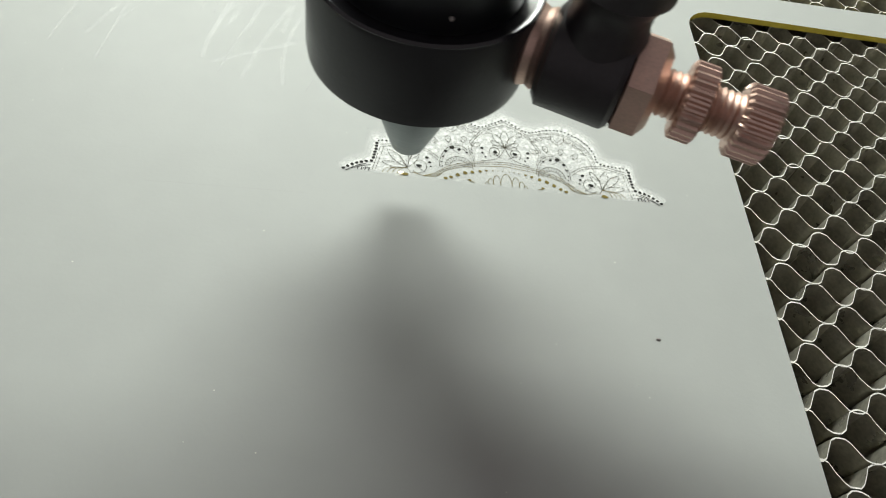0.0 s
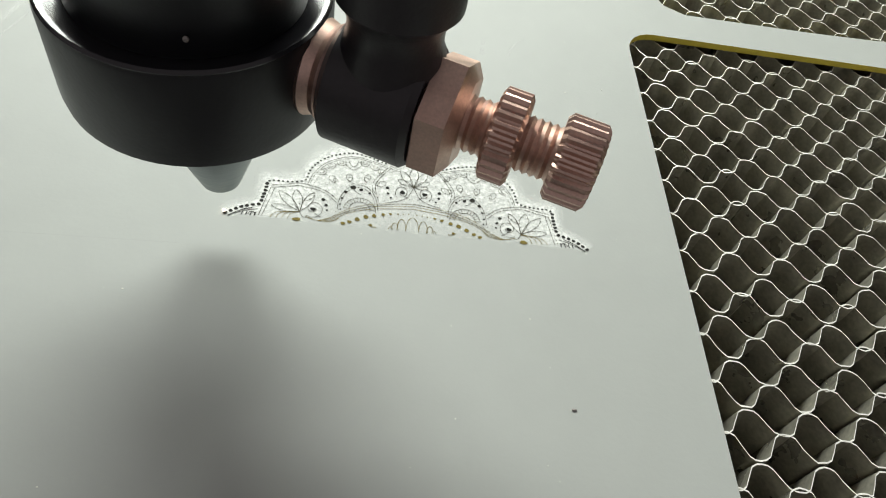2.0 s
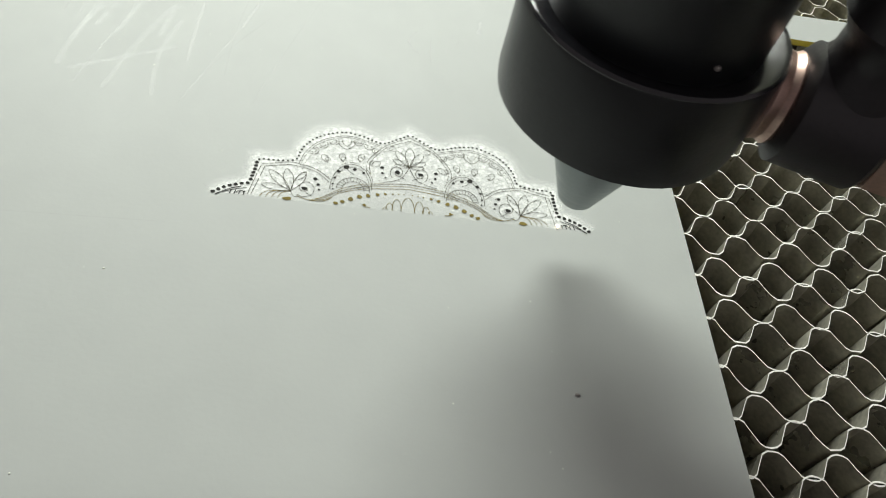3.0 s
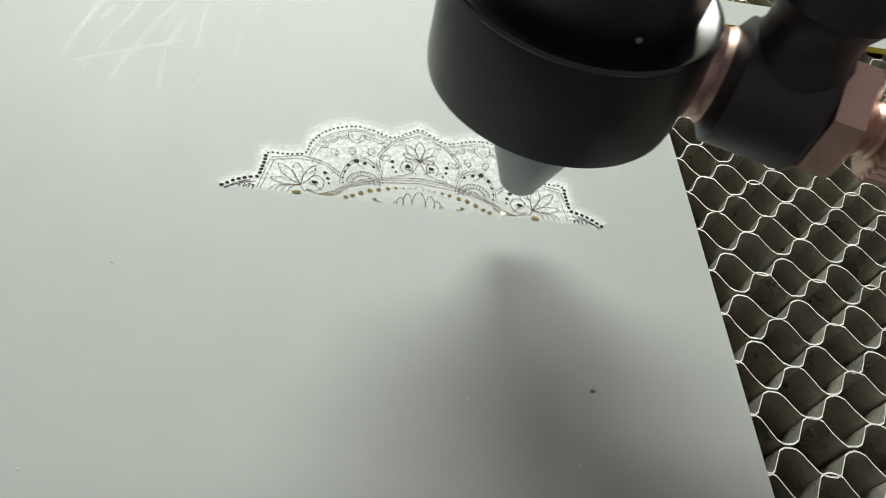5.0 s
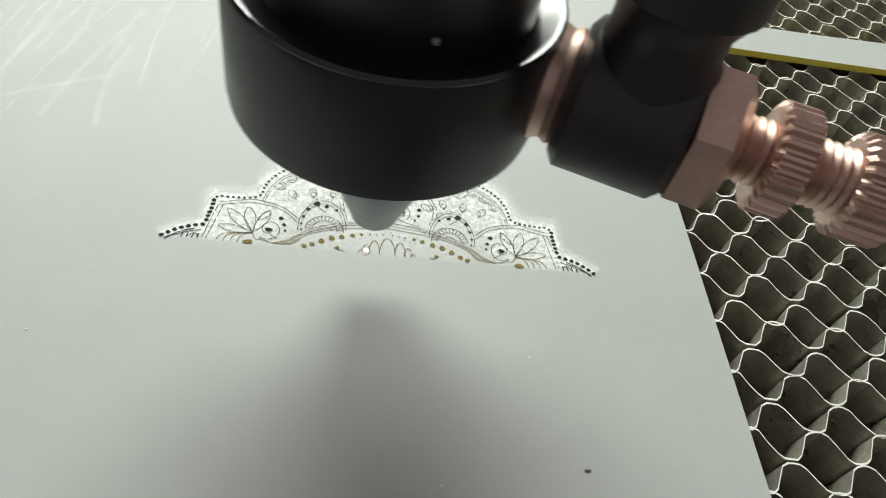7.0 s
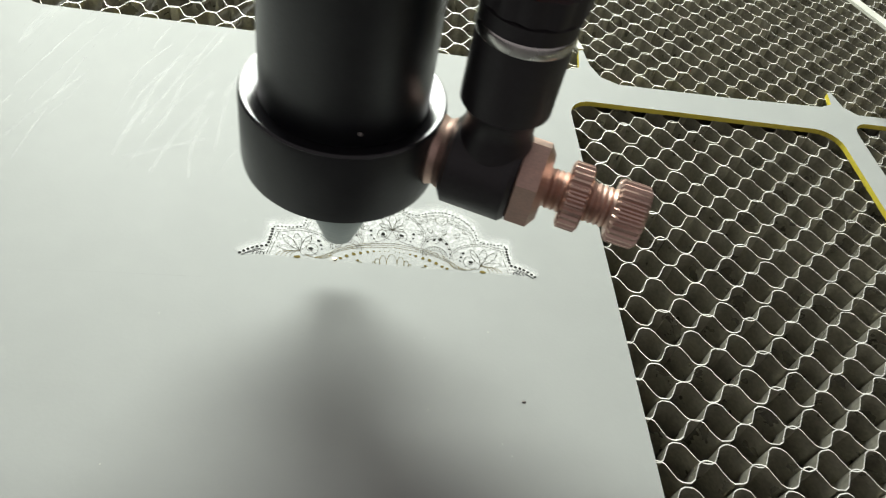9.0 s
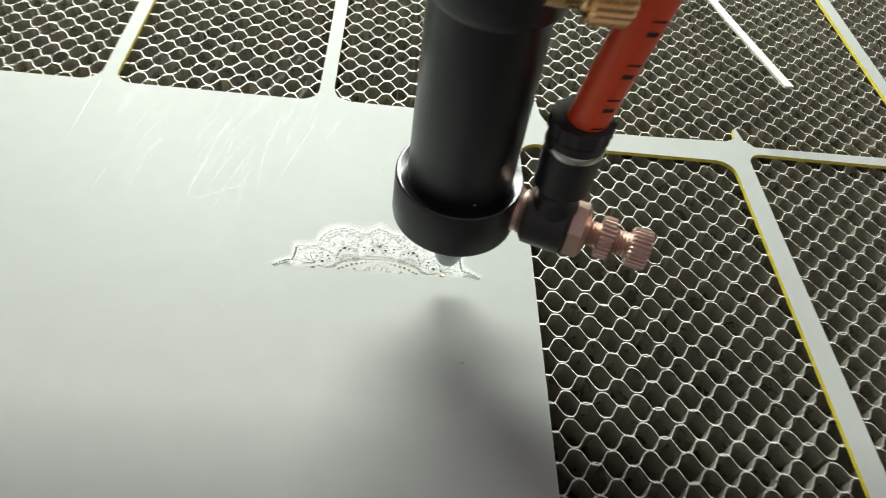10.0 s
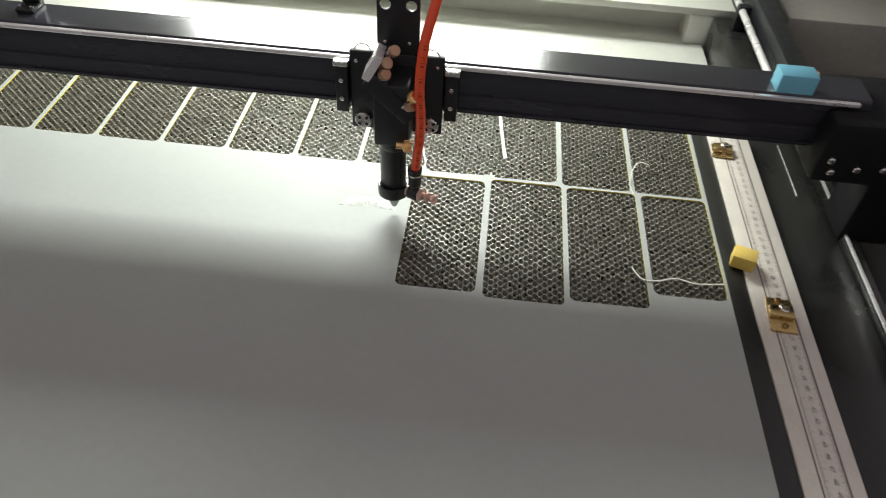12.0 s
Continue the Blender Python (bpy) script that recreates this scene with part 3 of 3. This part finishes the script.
def machine_body():
    structure("tray_floor", boxed(-1.0, 0.75, -0.9, 0.6, -0.075, -0.07), M_TRAY, "sooty black tray under the honeycomb", "tray")
    structure("side_strip", boxed(0.2995, 0.3172, -0.62, 0.20, -0.02, -0.0006, 0.0005), M_DARK, "matt black strip between sheet and ruler", "strip")
    bm = bmesh.new()
    box(bm, 0.3630, 0.43, -0.9, 0.30, -0.07, -0.012, 0.002)
    box(bm, 0.43, 0.75, -0.9, 0.45, -0.07, -0.03, 0.002)
    structure("side_deck", bm, M_DARK, "dark painted steel deck beside the ruler", "deck")
    structure("machine_wall_right", boxed(0.75, 0.77, -0.9, 0.6, -0.07, 0.16), M_DARK, "dark steel side wall of the machine", "wall")
    structure("machine_wall_left", boxed(-1.02, -1.0, -0.9, 0.6, -0.07, 0.16), M_DARK, "dark steel side wall of the machine", "wall")
    structure("machine_wall_front", boxed(-1.0, 0.75, -0.92, -0.9, -0.07, 0.10), M_DARK, "dark steel front wall of the machine", "wall")
    bm = bmesh.new()
    box(bm, -1.0, 0.345, 0.195, 0.336, -0.07, 0.0, 0.003)
    box(bm, -1.0, 0.318, 0.332, 0.376, -0.07, -0.001)
    structure("rear_ledge", bm, M_WHITE, "cream enamelled rear ledge of the machine", "ledge")
    structure("rear_wall", boxed(-1.0, 0.75, 0.42, 0.44, -0.07, 0.30), M_WHITE, "cream enamelled rear wall", "wall")
    structure("rear_recess", boxed(-1.0, 0.318, 0.376, 0.42, -0.07, 0.040), M_WHITE, "cream back of the shaded recess along the rear ledge", "recess")
    structure("rear_shelf", boxed(-1.0, 0.374, 0.334, 0.42, 0.0402, 0.050, 0.002), M_WHITE, "cream enamelled shelf over the rear recess", "shelf")
    structure("rear_post", boxed(0.3182, 0.366, 0.3365, 0.42, -0.07, 0.040, 0.003), M_WHITE, "cream enamelled post at the end of the recess", "post")
    structure("rear_corner_panel", boxed(0.44, 0.75, 0.33, 0.42, -0.07, 0.05, 0.003), M_GREY, "dull grey corner panel behind the rail", "panel")
    structure("rear_corner_ledge", boxed(0.345, 0.75, 0.21, 0.33, -0.07, -0.022, 0.003), M_WHITE, "cream enamelled corner ledge", "ledge")


def hood():
    # unseen panels, added to stop lamp light that would pass over the beam
    structure("light_block_panel", boxed(-1.0, 0.75, 0.205, 0.212, 0.292, 0.620, 0.002), M_WHITE, "unseen cream panel added to block lamp light past the gantry", "panel")
    structure("light_block_roof", boxed(-1.0, 0.75, 0.212, 0.42, 0.610, 0.620), M_WHITE, "unseen cream roof added over the light-blocking panel", "panel")
    structure("light_block_back", boxed(-1.0, 0.75, 0.42, 0.44, 0.302, 0.620), M_WHITE, "unseen cream back added behind the light-blocking panel", "panel")
    # added case above the area lamp, out of view; it gives no light
    lamp = thing("added_lamp_case", "unseen white case added over the LED strip lamp", "lamp", kind="structure")
    part("case", boxed(-0.35, 0.13, 0.378, 0.42, 0.496, 0.530, 0.003), M_WHITE, lamp)


def side_rail():
    r = thing("side_rail", "dark linear rail with polished edge beside the ruler", "rail")
    part("rail_base", boxed(0.4285, 0.4415, -0.62, 0.30, -0.014, -0.004, 0.001), M_DARK, r)
    part("rail_edge", boxed(0.4300, 0.4330, -0.62, 0.07, -0.0045, -0.0015, 0.0008), M_LIP, r, "polished steel edge")
    part("thin_rail", boxed(0.4029, 0.4035, 0.045, 0.135, -0.0123, -0.0112, 0.0001), M_LIP, r)
    return r


def gantry():
    g = thing("gantry", "glossy black aluminium gantry beam with polished front lip", "gantry beam")
    y0, y1, z0, z1 = -0.0255, 0.012, 0.098, 0.150
    prof = [(y0, z0 + 0.004), (y0, z0 + 0.020), (y0 + 0.0025, z0 + 0.0215), (y0 + 0.0025, z0 + 0.027), (y0, z0 + 0.0285), (y0, z1 - 0.0035), (y0 + 0.0015, z1), (y1 - 0.002, z1), (y1, z1 - 0.002), (y1, z0), (y0 + 0.004, z0), (y0 + 0.004, z0 + 0.0025)]
    bm = bmesh.new()
    a = [bm.verts.new((-0.95, y, z)) for y, z in prof]
    b = [bm.verts.new((0.385, y, z)) for y, z in prof]
    n = len(prof)
    for i in range(n):
        bm.faces.new((a[i], a[(i + 1) % n], b[(i + 1) % n], b[i]))
    bm.faces.new(a[::-1])
    bm.faces.new(b)
    part("beam", bm, M_BEAM, g)
    part("front_lip", boxed(-0.95, 0.375, y0 - 0.0040, y0 + 0.0005, z1 - 0.0052, z1 - 0.0012, 0.0012), M_LIP, g, "polished metal guide lip")
    part("lower_lip", boxed(-0.95, 0.375, y0 - 0.0025, y0 + 0.0005, z0 + 0.0055, z0 + 0.0075, 0.0006), M_BEAM, g)
    part("end_plate", boxed(0.352, 0.475, -0.050, 0.035, 0.080, 0.142, 0.006), M_SOOTY, g, "dark end carriage")
    part("end_skirt", boxed(0.425, 0.475, -0.020, 0.03, -0.012, 0.080, 0.004), M_SOOTY, g)
    for dx, dz in ((0.362, 0.106), (0.366, 0.094), (0.386, 0.099), (0.408, 0.101)):
        part("bolt", turned([(0.0032, 0), (0.0032, 0.003), (0.0022, 0.004)], 14), M_STEEL, g, m=pose(dx, -0.0497, dz, 90))
    return g


def belt_clamp():
    c = thing("corner_block", "pale blue plastic block with a dark screw on the gantry end", "block")
    part("block", boxed(-0.014, 0.017, -0.010, 0.009, 0, 0.017, 0.0015), M_BLUE, c)
    part("screw", turned([(0.004, 0), (0.004, 0.004), (0.002, 0.005)], 12), M_STEEL, c, m=pose(0.0155, 0.004, 0.012, 0, 90))
    c.matrix_basis = pose(0.3185, -0.0145, 0.1495)
    return c


def belt_tensioner():
    b = thing("belt_tensioner", "black belt tensioner bracket with a steel roller on the gantry beam", "bracket")
    bm = boxed(-0.008, 0.008, -0.010, 0.011, 0, 0.004, 0.001)
    box(bm, -0.008, 0.008, 0.003, 0.009, 0.0035, 0.034, 0.0015)
    part("bracket", bm, M_BLACK, b)
    part("roller", turned([(0.0055, 0), (0.0062, 0.001), (0.0050, 0.002), (0.0050, 0.012), (0.0062, 0.013), (0.0055, 0.014)], 28), M_LIP, b, "polished steel roller", pose(0.0075, 0.005, 0.022, 0, 90))
    for x in (-0.005, 0.005):
        part("screw", turned([(0.0018, 0), (0.0018, 0.0014), (0.0010, 0.0018)], 12), M_STEEL, b, "", pose(x, -0.005, 0.004))
    b.matrix_basis = pose(-0.349, -0.001, 0.150)
    return b


def rear_motor():
    m = thing("drive_motor", "black drive motor with belt cover and steel rod at rear corner", "motor")
    part("housing", boxed(0.347, 0.425, 0.185, 0.335, -0.022, 0.040, 0.003), M_DARK, m)
    part("belt_cover", boxed(0.3795, 0.4035, 0.07, 0.40, 0.040, 0.085, 0.004), M_BLACK, m, "black belt cover")
    part("guide_rod", turned([(0.0042, 0), (0.0042, 0.27), (0.0030, 0.272)], 20), M_LIP, m, "polished guide rod", pose(0.3690, 0.075, 0.066, -90))
    part("rod_support", boxed(0.364, 0.3795, 0.30, 0.312, 0.040, 0.072, 0.002), M_BLACK, m)
    part("cover_screw", turned([(0.003, 0), (0.003, 0.002), (0.0018, 0.003)], 14), M_STEEL, m, "", pose(0.3905, 0.33, 0.085))
    return m


# ---- laser head ----
HEAD_Y, FIT_Z = -0.05425, 0.0318


def laser_head():
    h = thing("laser_engraver", "black laser head with lens tube, nozzle and air-assist fitting", "laser head")
    part("nozzle_cone", turned([(0.0008, 0.0092), (0.0011, 0.0072), (0.0019, 0.0068), (0.0026, 0.0076), (0.0068, 0.0190), (0.0070, 0.0242)], 48), M_CONE, h, "grey aluminium nozzle cone")
    part("lens_cap", turned([(0.0072, 0.0243), (0.0133, 0.0243), (0.0143, 0.0250), (0.0145, 0.0263), (0.0145, 0.0362), (0.0143, 0.0368), (0.0133, 0.0368), (0.0131, 0.0364), (0.0114, 0.0364)], 64), M_BLACK, h, "matt black lens cap", pose(-0.0007, 0, 0))
    part("cap_shoulder", turned([(0.0120, 0.0364), (0.0143, 0.0366), (0.0144, 0.0369), (0.0141, 0.0372), (0.0135, 0.0372), (0.0122, 0.0366)], 64), M_POLISH, h, "polished black shoulder ring", pose(-0.0007, 0, 0))
    part("set_screw", turned([(0.0003, 0), (0.0003, 0.0002), (0.00015, 0.0003)], 10), M_GREY, h, "", pose(0.0018, -0.0117, 0.0390, 90))
    part("lens_tube", turned([(0.0116, 0.0355), (0.0118, 0.036), (0.0118, 0.1000)], 64), M_BLACK, h, "black anodised lens tube", pose(-0.0007, 0, 0))
    # clamp block round the tube, chamfered below
    bm = bmesh.new()
    box(bm, -0.0155, 0.0155, -0.0155, 0.0170, 0.088, 0.150, 0.003)
    part("tube_clamp", bm, M_BLACK, h)
    part("clamp_neck", turned([(0.0122, 0.080), (0.0134, 0.082), (0.0134, 0.0885)], 48), M_BLACK, h)
    # brass thumb screw
    side = Matrix.Translation((0.0055, -0.0165, 0.0920)) @ pose(0, 0, 0, 0, 90, 0)
    sc = part("thumb_screw", turned([(0.0034, -0.001), (0.0034, 0.0045), (0.0038, 0.005), (0.0038, 0.006)], 20, m=side), M_BRASS, h, "brass thumb screw")
    part("knurled_grip", knurled(0.0056, 0.0055, 0.0125, 22, m=side), M_BRASS, sc)
    # carriage plate
    bm = boxed(-0.0405, 0.0405, 0.0165, 0.0225, 0.083, 0.160, 0.0015)
    cp = part("carriage_plate", bm, M_BLACK, h)
    for sx in (-1, 1):
        w = part("wheel_disc", turned([(0.0076, 0), (0.0076, 0.0022), (0.0068, 0.003), (0.0022, 0.003), (0.0020, 0.0022)], 32), M_STEEL, cp, "steel eccentric disc with slots", pose(sx * 0.0300, 0.0165, 0.0925, 90))
        for k in range(4):
            a = radians(45 + 90 * k)
            part("slot", turned([(0.0016, 0), (0.0016, 0.0006)], 12), M_PLASTIC, w, "", pose(0.0045 * math.cos(a), 0.0045 * math.sin(a), 0.0027))
        br = part("side_bracket", boxed(-0.0055, 0.0055, -0.004, 0.008, -0.024, 0.0215, 0.001), M_BLACK, cp, "", pose(sx * 0.0475, 0.0165, 0.125))
        part("bracket_cap", boxed(-0.0065, 0.0065, -0.005, 0.003, 0.0212, 0.0255, 0.0008), M_STEEL, br)
        for dz in (0.008, -0.010):
            part("bracket_screw", turned([(0.0021, 0), (0.0021, 0.0012), (0.0012, 0.0016)], 14), M_STEEL, br, "", pose(0, -0.004, dz, 90))
        for dz in (0.151, 0.092):
            part("plate_screw", turned([(0.0016, 0), (0.0016, 0.001), (0.001, 0.0013)], 12), M_STEEL, cp, "", pose(sx * 0.0345 if dz > 0.12 else sx * 0.0175, 0.0165, dz, 90))
    tp = plate("top_bracket", [[(-0.0165, 0.0), (0.0185, 0.0), (0.0185, 0.085), (-0.0165, 0.085)],
                               [(-0.0095 + 0.0045 * math.cos(i * 0.3927), 0.052 + 0.0045 * math.sin(i * 0.3927)) for i in range(16)],
                               [(0.0115 + 0.0045 * math.cos(i * 0.3927), 0.052 + 0.0045 * math.sin(i * 0.3927)) for i in range(16)]], 0.003, [M_BLACK])
    tp.parent = h
    tp.matrix_basis = pose(0, 0.019, 0.150, 90)
    for x in (-0.010, 0.0105):
        part("bracket_screw", turned([(0.0015, 0), (0.0015, 0.001), (0.001, 0.0014)], 12), M_STEEL, tp, "", pose(x, 0.020, 0.0))
    for sx in (-1, 1):
        part("wire_clip", pipe([(sx * 0.022, 0.021, 0.158), (sx * 0.026, 0.018, 0.166), (sx * 0.033, 0.017, 0.1655), (sx * 0.037, 0.020, 0.158)], 0.0006, 8), M_STEEL, h, "thin bent steel wire clip")
    # mirror mount leaning across the head
    lean = Matrix.Translation((0.001, -0.004, 0.137)) @ pose(0, 0, 0, 0, 45, 0)
    mm = part("mirror_mount", boxed(-0.026, 0.024, -0.013, 0.0165, -0.0095, 0.0060, 0.0015), M_BLACK, h, "black angled mirror mount", lean)
    part("mirror_plate", boxed(-0.0035, 0.0035, -0.011, 0.010, -0.0125, 0.0125, 0.0006), M_LIP, h, "bright steel mirror plate", pose(-0.0150, -0.006, 0.1640, 0, 28, 0))
    for x, y, z, r, a in ((-0.0055, -0.010, 0.1660, 0.0052, 30), (-0.0065, -0.014, 0.1585, 0.0050, 38), (0.0010, -0.008, 0.1765, 0.0046, 25), (0.0175, -0.016, 0.1410, 0.0054, 35), (0.0150, -0.018, 0.1335, 0.0044, 50)):
        m = Matrix.Translation((x, y, z)) @ pose(0, 0, 0, 48, 0, 0) @ pose(0, 0, 0, 0, a, 0)
        k = part("adjuster", turned([(0.0019 + 0.0007 * (i % 2), -0.014 + 0.0006 * i) for i in range(20)], 14, m=m), M_STEEL, h, "sprung adjusting screw")
        part("grip", knurled(r, -0.002, 0.0055, 18, m=m), M_BRONZE if r != 0.0054 else M_BRASS, k, "bronze knurled grip")
    # air-assist fitting
    ax = Matrix.Translation((0, 0, FIT_Z)) @ pose(0, 0, 0, 0, 0, -19.5) @ pose(0, 0, 0, 0, 90, 0)
    f = tagged(new("air_fitting"), "black elbow air fitting with rosy metal flow screw")
    f.parent = h
    part("threaded_collar", turned([(0.0046, 0.0125), (0.0052, 0.0135), (0.0048, 0.0145), (0.0052, 0.0152), (0.0046, 0.0162)], 32, m=ax), M_ROSE, f)
    bm = turned([(0.0055, 0.0156), (0.0067, 0.0164), (0.0068, 0.0250), (0.0062, 0.0257)], 40, m=ax)
    up = Matrix.Translation((0.0201, -0.0071, 0.0014))
    turned([(0.0052, FIT_Z - 0.0014), (0.0052, 0.0365), (0.0047, 0.0376), (0.0047, 0.0398), (0.0057, 0.0416), (0.0061, 0.0420), (0.0061, 0.0556), (0.0052, 0.0563)], 40, up, bm)
    part("elbow_body", bm, M_PLASTIC, f, "black plastic elbow")
    part("ring", turned([(0.0061, 0.0520), (0.00628, 0.0523), (0.00628, 0.0534), (0.0061, 0.0537)], 40, up), M_STEEL, f)
    part("release_collar", knurled(0.0066, 0.0558, 0.0598, 12, 0.05, up), M_PLASTIC, f)
    nut = turned([(0.0052, 0.0254), (0.0066, 0.0260), (0.0066, 0.0290), (0.0050, 0.0300)], 6, m=ax)
    part("hex_nut", nut, M_ROSE, f, "rosy nickel hex nut")
    bm = bmesh.new()
    turned([(0.0027 + 0.0003 * (i % 2), 0.0296 + 0.0004 * i) for i in range(30)], 20, ax, bm)
    part("stem", bm, M_ROSE, f)
    part("lock_ring", knurled(0.0049, 0.0327, 0.0359, 26, 0.08, ax), M_ROSE, f)
    part("flow_knob", knurled(0.0046, 0.0396, 0.0441, 26, 0.08, ax), M_ROSE, f)
    # hose
    HOSE = [(0.0201, -0.0071, 0.055), (0.0218, -0.0096, 0.073), (0.0243, -0.0128, 0.098), (0.0250, -0.0165, 0.125), (0.0236, -0.0180, 0.155), (0.0264, -0.0130, 0.190), (0.0345, -0.002, 0.225), (0.040, 0.010, 0.26), (0.050, 0.022, 0.30)]
    hose = part("air_hose", pipe(HOSE, 0.0041, 18), M_HOSE, h, "orange polyurethane air hose")
    bm = bmesh.new()
    line = smooth_line(HOSE, 8)
    for i in range(3, 40, 3):
        p, d = line[i], (line[i + 1] - line[i]).normalized()
        side = d.cross(Vector((0.25, -1, 0.2))).normalized()
        out = side.cross(d).normalized()
        out = -out if out.y > 0 else out
        for k in range(2):
            q = p + d * (0.0026 * k)
            w, hgt = (0.0014, 0.00022) if (i + k) % 3 else (0.0011, 0.0005)
            c = [q + out * 0.00413 + side * sx * w + d * sd * hgt for sx, sd in ((-1, -1), (1, -1), (1, 1), (-1, 1))]
            bm.faces.new([bm.verts.new(v) for v in c])
    part("hose_print", bm, M_INK, hose, "small unreadable black print")
    return h


def laser_spark():
    bm = bmesh.new()
    bmesh.ops.create_icosphere(bm, subdivisions=2, radius=0.00024)
    bmesh.ops.transform(bm, verts=bm.verts[:], matrix=Matrix.Diagonal((1.1, 0.9, 0.6, 1)))
    return tagged(new("laser_spark", finish(bm, "laser_spark", M_SPARK)), "tiny glowing spark where the laser burns the sheet", "spark")


def crumbs():
    """Tiny chips and dust specks on the sheet."""
    rnd = random.Random(8)
    bm = bmesh.new()
    for i in range(60):
        x, y, r = rnd.uniform(-0.13, -0.002), rnd.uniform(-0.115, 0.015), rnd.uniform(0.00004, 0.00011)
        made = bmesh.ops.create_icosphere(bm, subdivisions=1, radius=r)
        bmesh.ops.transform(bm, verts=made["verts"], matrix=Matrix.Translation((x, y, r * 0.5)) @ Matrix.Diagonal((rnd.uniform(0.6, 1.8), 1, 0.6, 1)))
    tagged(new("dust_specks", finish(bm, "dust_specks", M_SCRAP)), "scattered pale dust specks on the grey sheet", "dust", kind="stuff")
    bm = bmesh.new()
    bmesh.ops.create_icosphere(bm, subdivisions=2, radius=0.00024)
    bmesh.ops.transform(bm, verts=bm.verts[:], matrix=Matrix.Diagonal((1.6, 0.8, 0.5, 1)))
    ob = tagged(new("soot_speck", finish(bm, "soot_speck", M_GREY)), "tiny dark soot speck on the grey sheet", "speck")
    ob.location = (-0.0189, -0.0802, 0.0001)


# ---- build ----
machine_body()
hood()
gantry()
belt_clamp()
belt_tensioner()
rear_motor()
side_rail()
ruler_bar()
ruler_clamp(0.3385, -0.140)
ruler_clamp(0.3285, 0.093, True)
foam_block()
engraved_sheet()
lace()
head = laser_head()
spark = laser_spark()
crumbs()
scratches()
scrap([(0.0800, 0.160, 0.004), (0.0840, 0.090, 0.010), (0.0905, 0.0235, 0.0165)], 0.0032, "narrow pale broken web strip rising off the honeycomb")
scrap([(0.225, 0.006, -0.001), (0.2215, 0.022, 0.001), (0.2265, 0.043, 0.006), (0.234, 0.050, 0.008), (0.243, 0.049, 0.006)], 0.0012, "thin curled pale offcut filament on the honeycomb")
scrap([(0.214, -0.098, -0.001), (0.222, -0.112, 0.0), (0.236, -0.113, 0.001), (0.252, -0.109, 0.002), (0.270, -0.112, 0.001), (0.295, -0.109, 0.001)], 0.0012, "thin curled pale offcut filament on the honeycomb")
scrap([(-0.031, 0.037, -0.0012), (-0.015, 0.075, -0.0012), (0.004, 0.125, -0.0012)], 0.002, "narrow pale broken web strip lying on the honeycomb")
scrap([(0.0084, 0.0262, -0.0006), (0.0020, 0.052, -0.0008), (-0.0047, 0.086, -0.0010), (-0.012, 0.125, -0.0010)], 0.0016, "narrow pale broken web strip lying on the honeycomb")
honeycomb_bed()


# ---- what moves ----
def motions():
    sweep = [(0, -57.6), (0.2, -47.7), (0.4, -37.5), (0.5, -32), (0.6, -26.6), (0.75, -18.1), (0.85, -13.2), (0.89, -12.6), (0.94, -14.6), (1, -17.7), (1.1,
             -22.8), (1.3, -33.2), (1.5, -44), (1.7, -54.8), (1.9, -65.4), (2, -67), (2.2, -57.4), (2.5, -42.3), (2.8, -28.9), (3, -18.4), (3.09, -15), (3.15,
             -14), (3.24, -16.6), (3.5, -28.9), (3.9, -48.4), (4.2, -63.3), (4.28, -66.3), (4.36, -63.5), (4.6, -49.1), (4.8, -37.4), (5, -28.2), (5.2, -18.7),
             (5.3, -15), (5.36, -15.2), (5.5, -21), (5.8, -36.2), (6, -46.8), (6.1, -51.8), (6.35, -65), (6.42, -67.1), (6.5, -64.5), (6.7, -56.5), (7.2, -32.5),
             (7.5, -17.8), (7.57, -15.6), (7.65, -18), (8, -35.2), (8.3, -50.8), (8.4, -56), (8.5, -61), (8.6, -65.3), (8.67, -66.5), (8.75, -64.2), (8.9, -56.1),
             (9, -50.4), (9.1, -44.5), (9.3, -34.4), (9.5, -24.9), (9.7, -15.7), (9.77, -13.8), (9.86, -16.2), (10, -23.2), (10.1, -27.9), (10.3, -37.7), (10.5,
             -47.3), (10.8, -62.2), (10.87, -65), (11, -62.3), (11.2, -52.6), (11.5, -36.9), (11.75, -25.1), (12, -12.8)]
    walk(head, [(t, pose(x / 1000, HEAD_Y, 0)) for t, x in sweep])
    walk(spark, [(t, pose(x / 1000 - 0.0003, HEAD_Y + 0.0005, 0.0003)) for t, x in sweep])


motions()
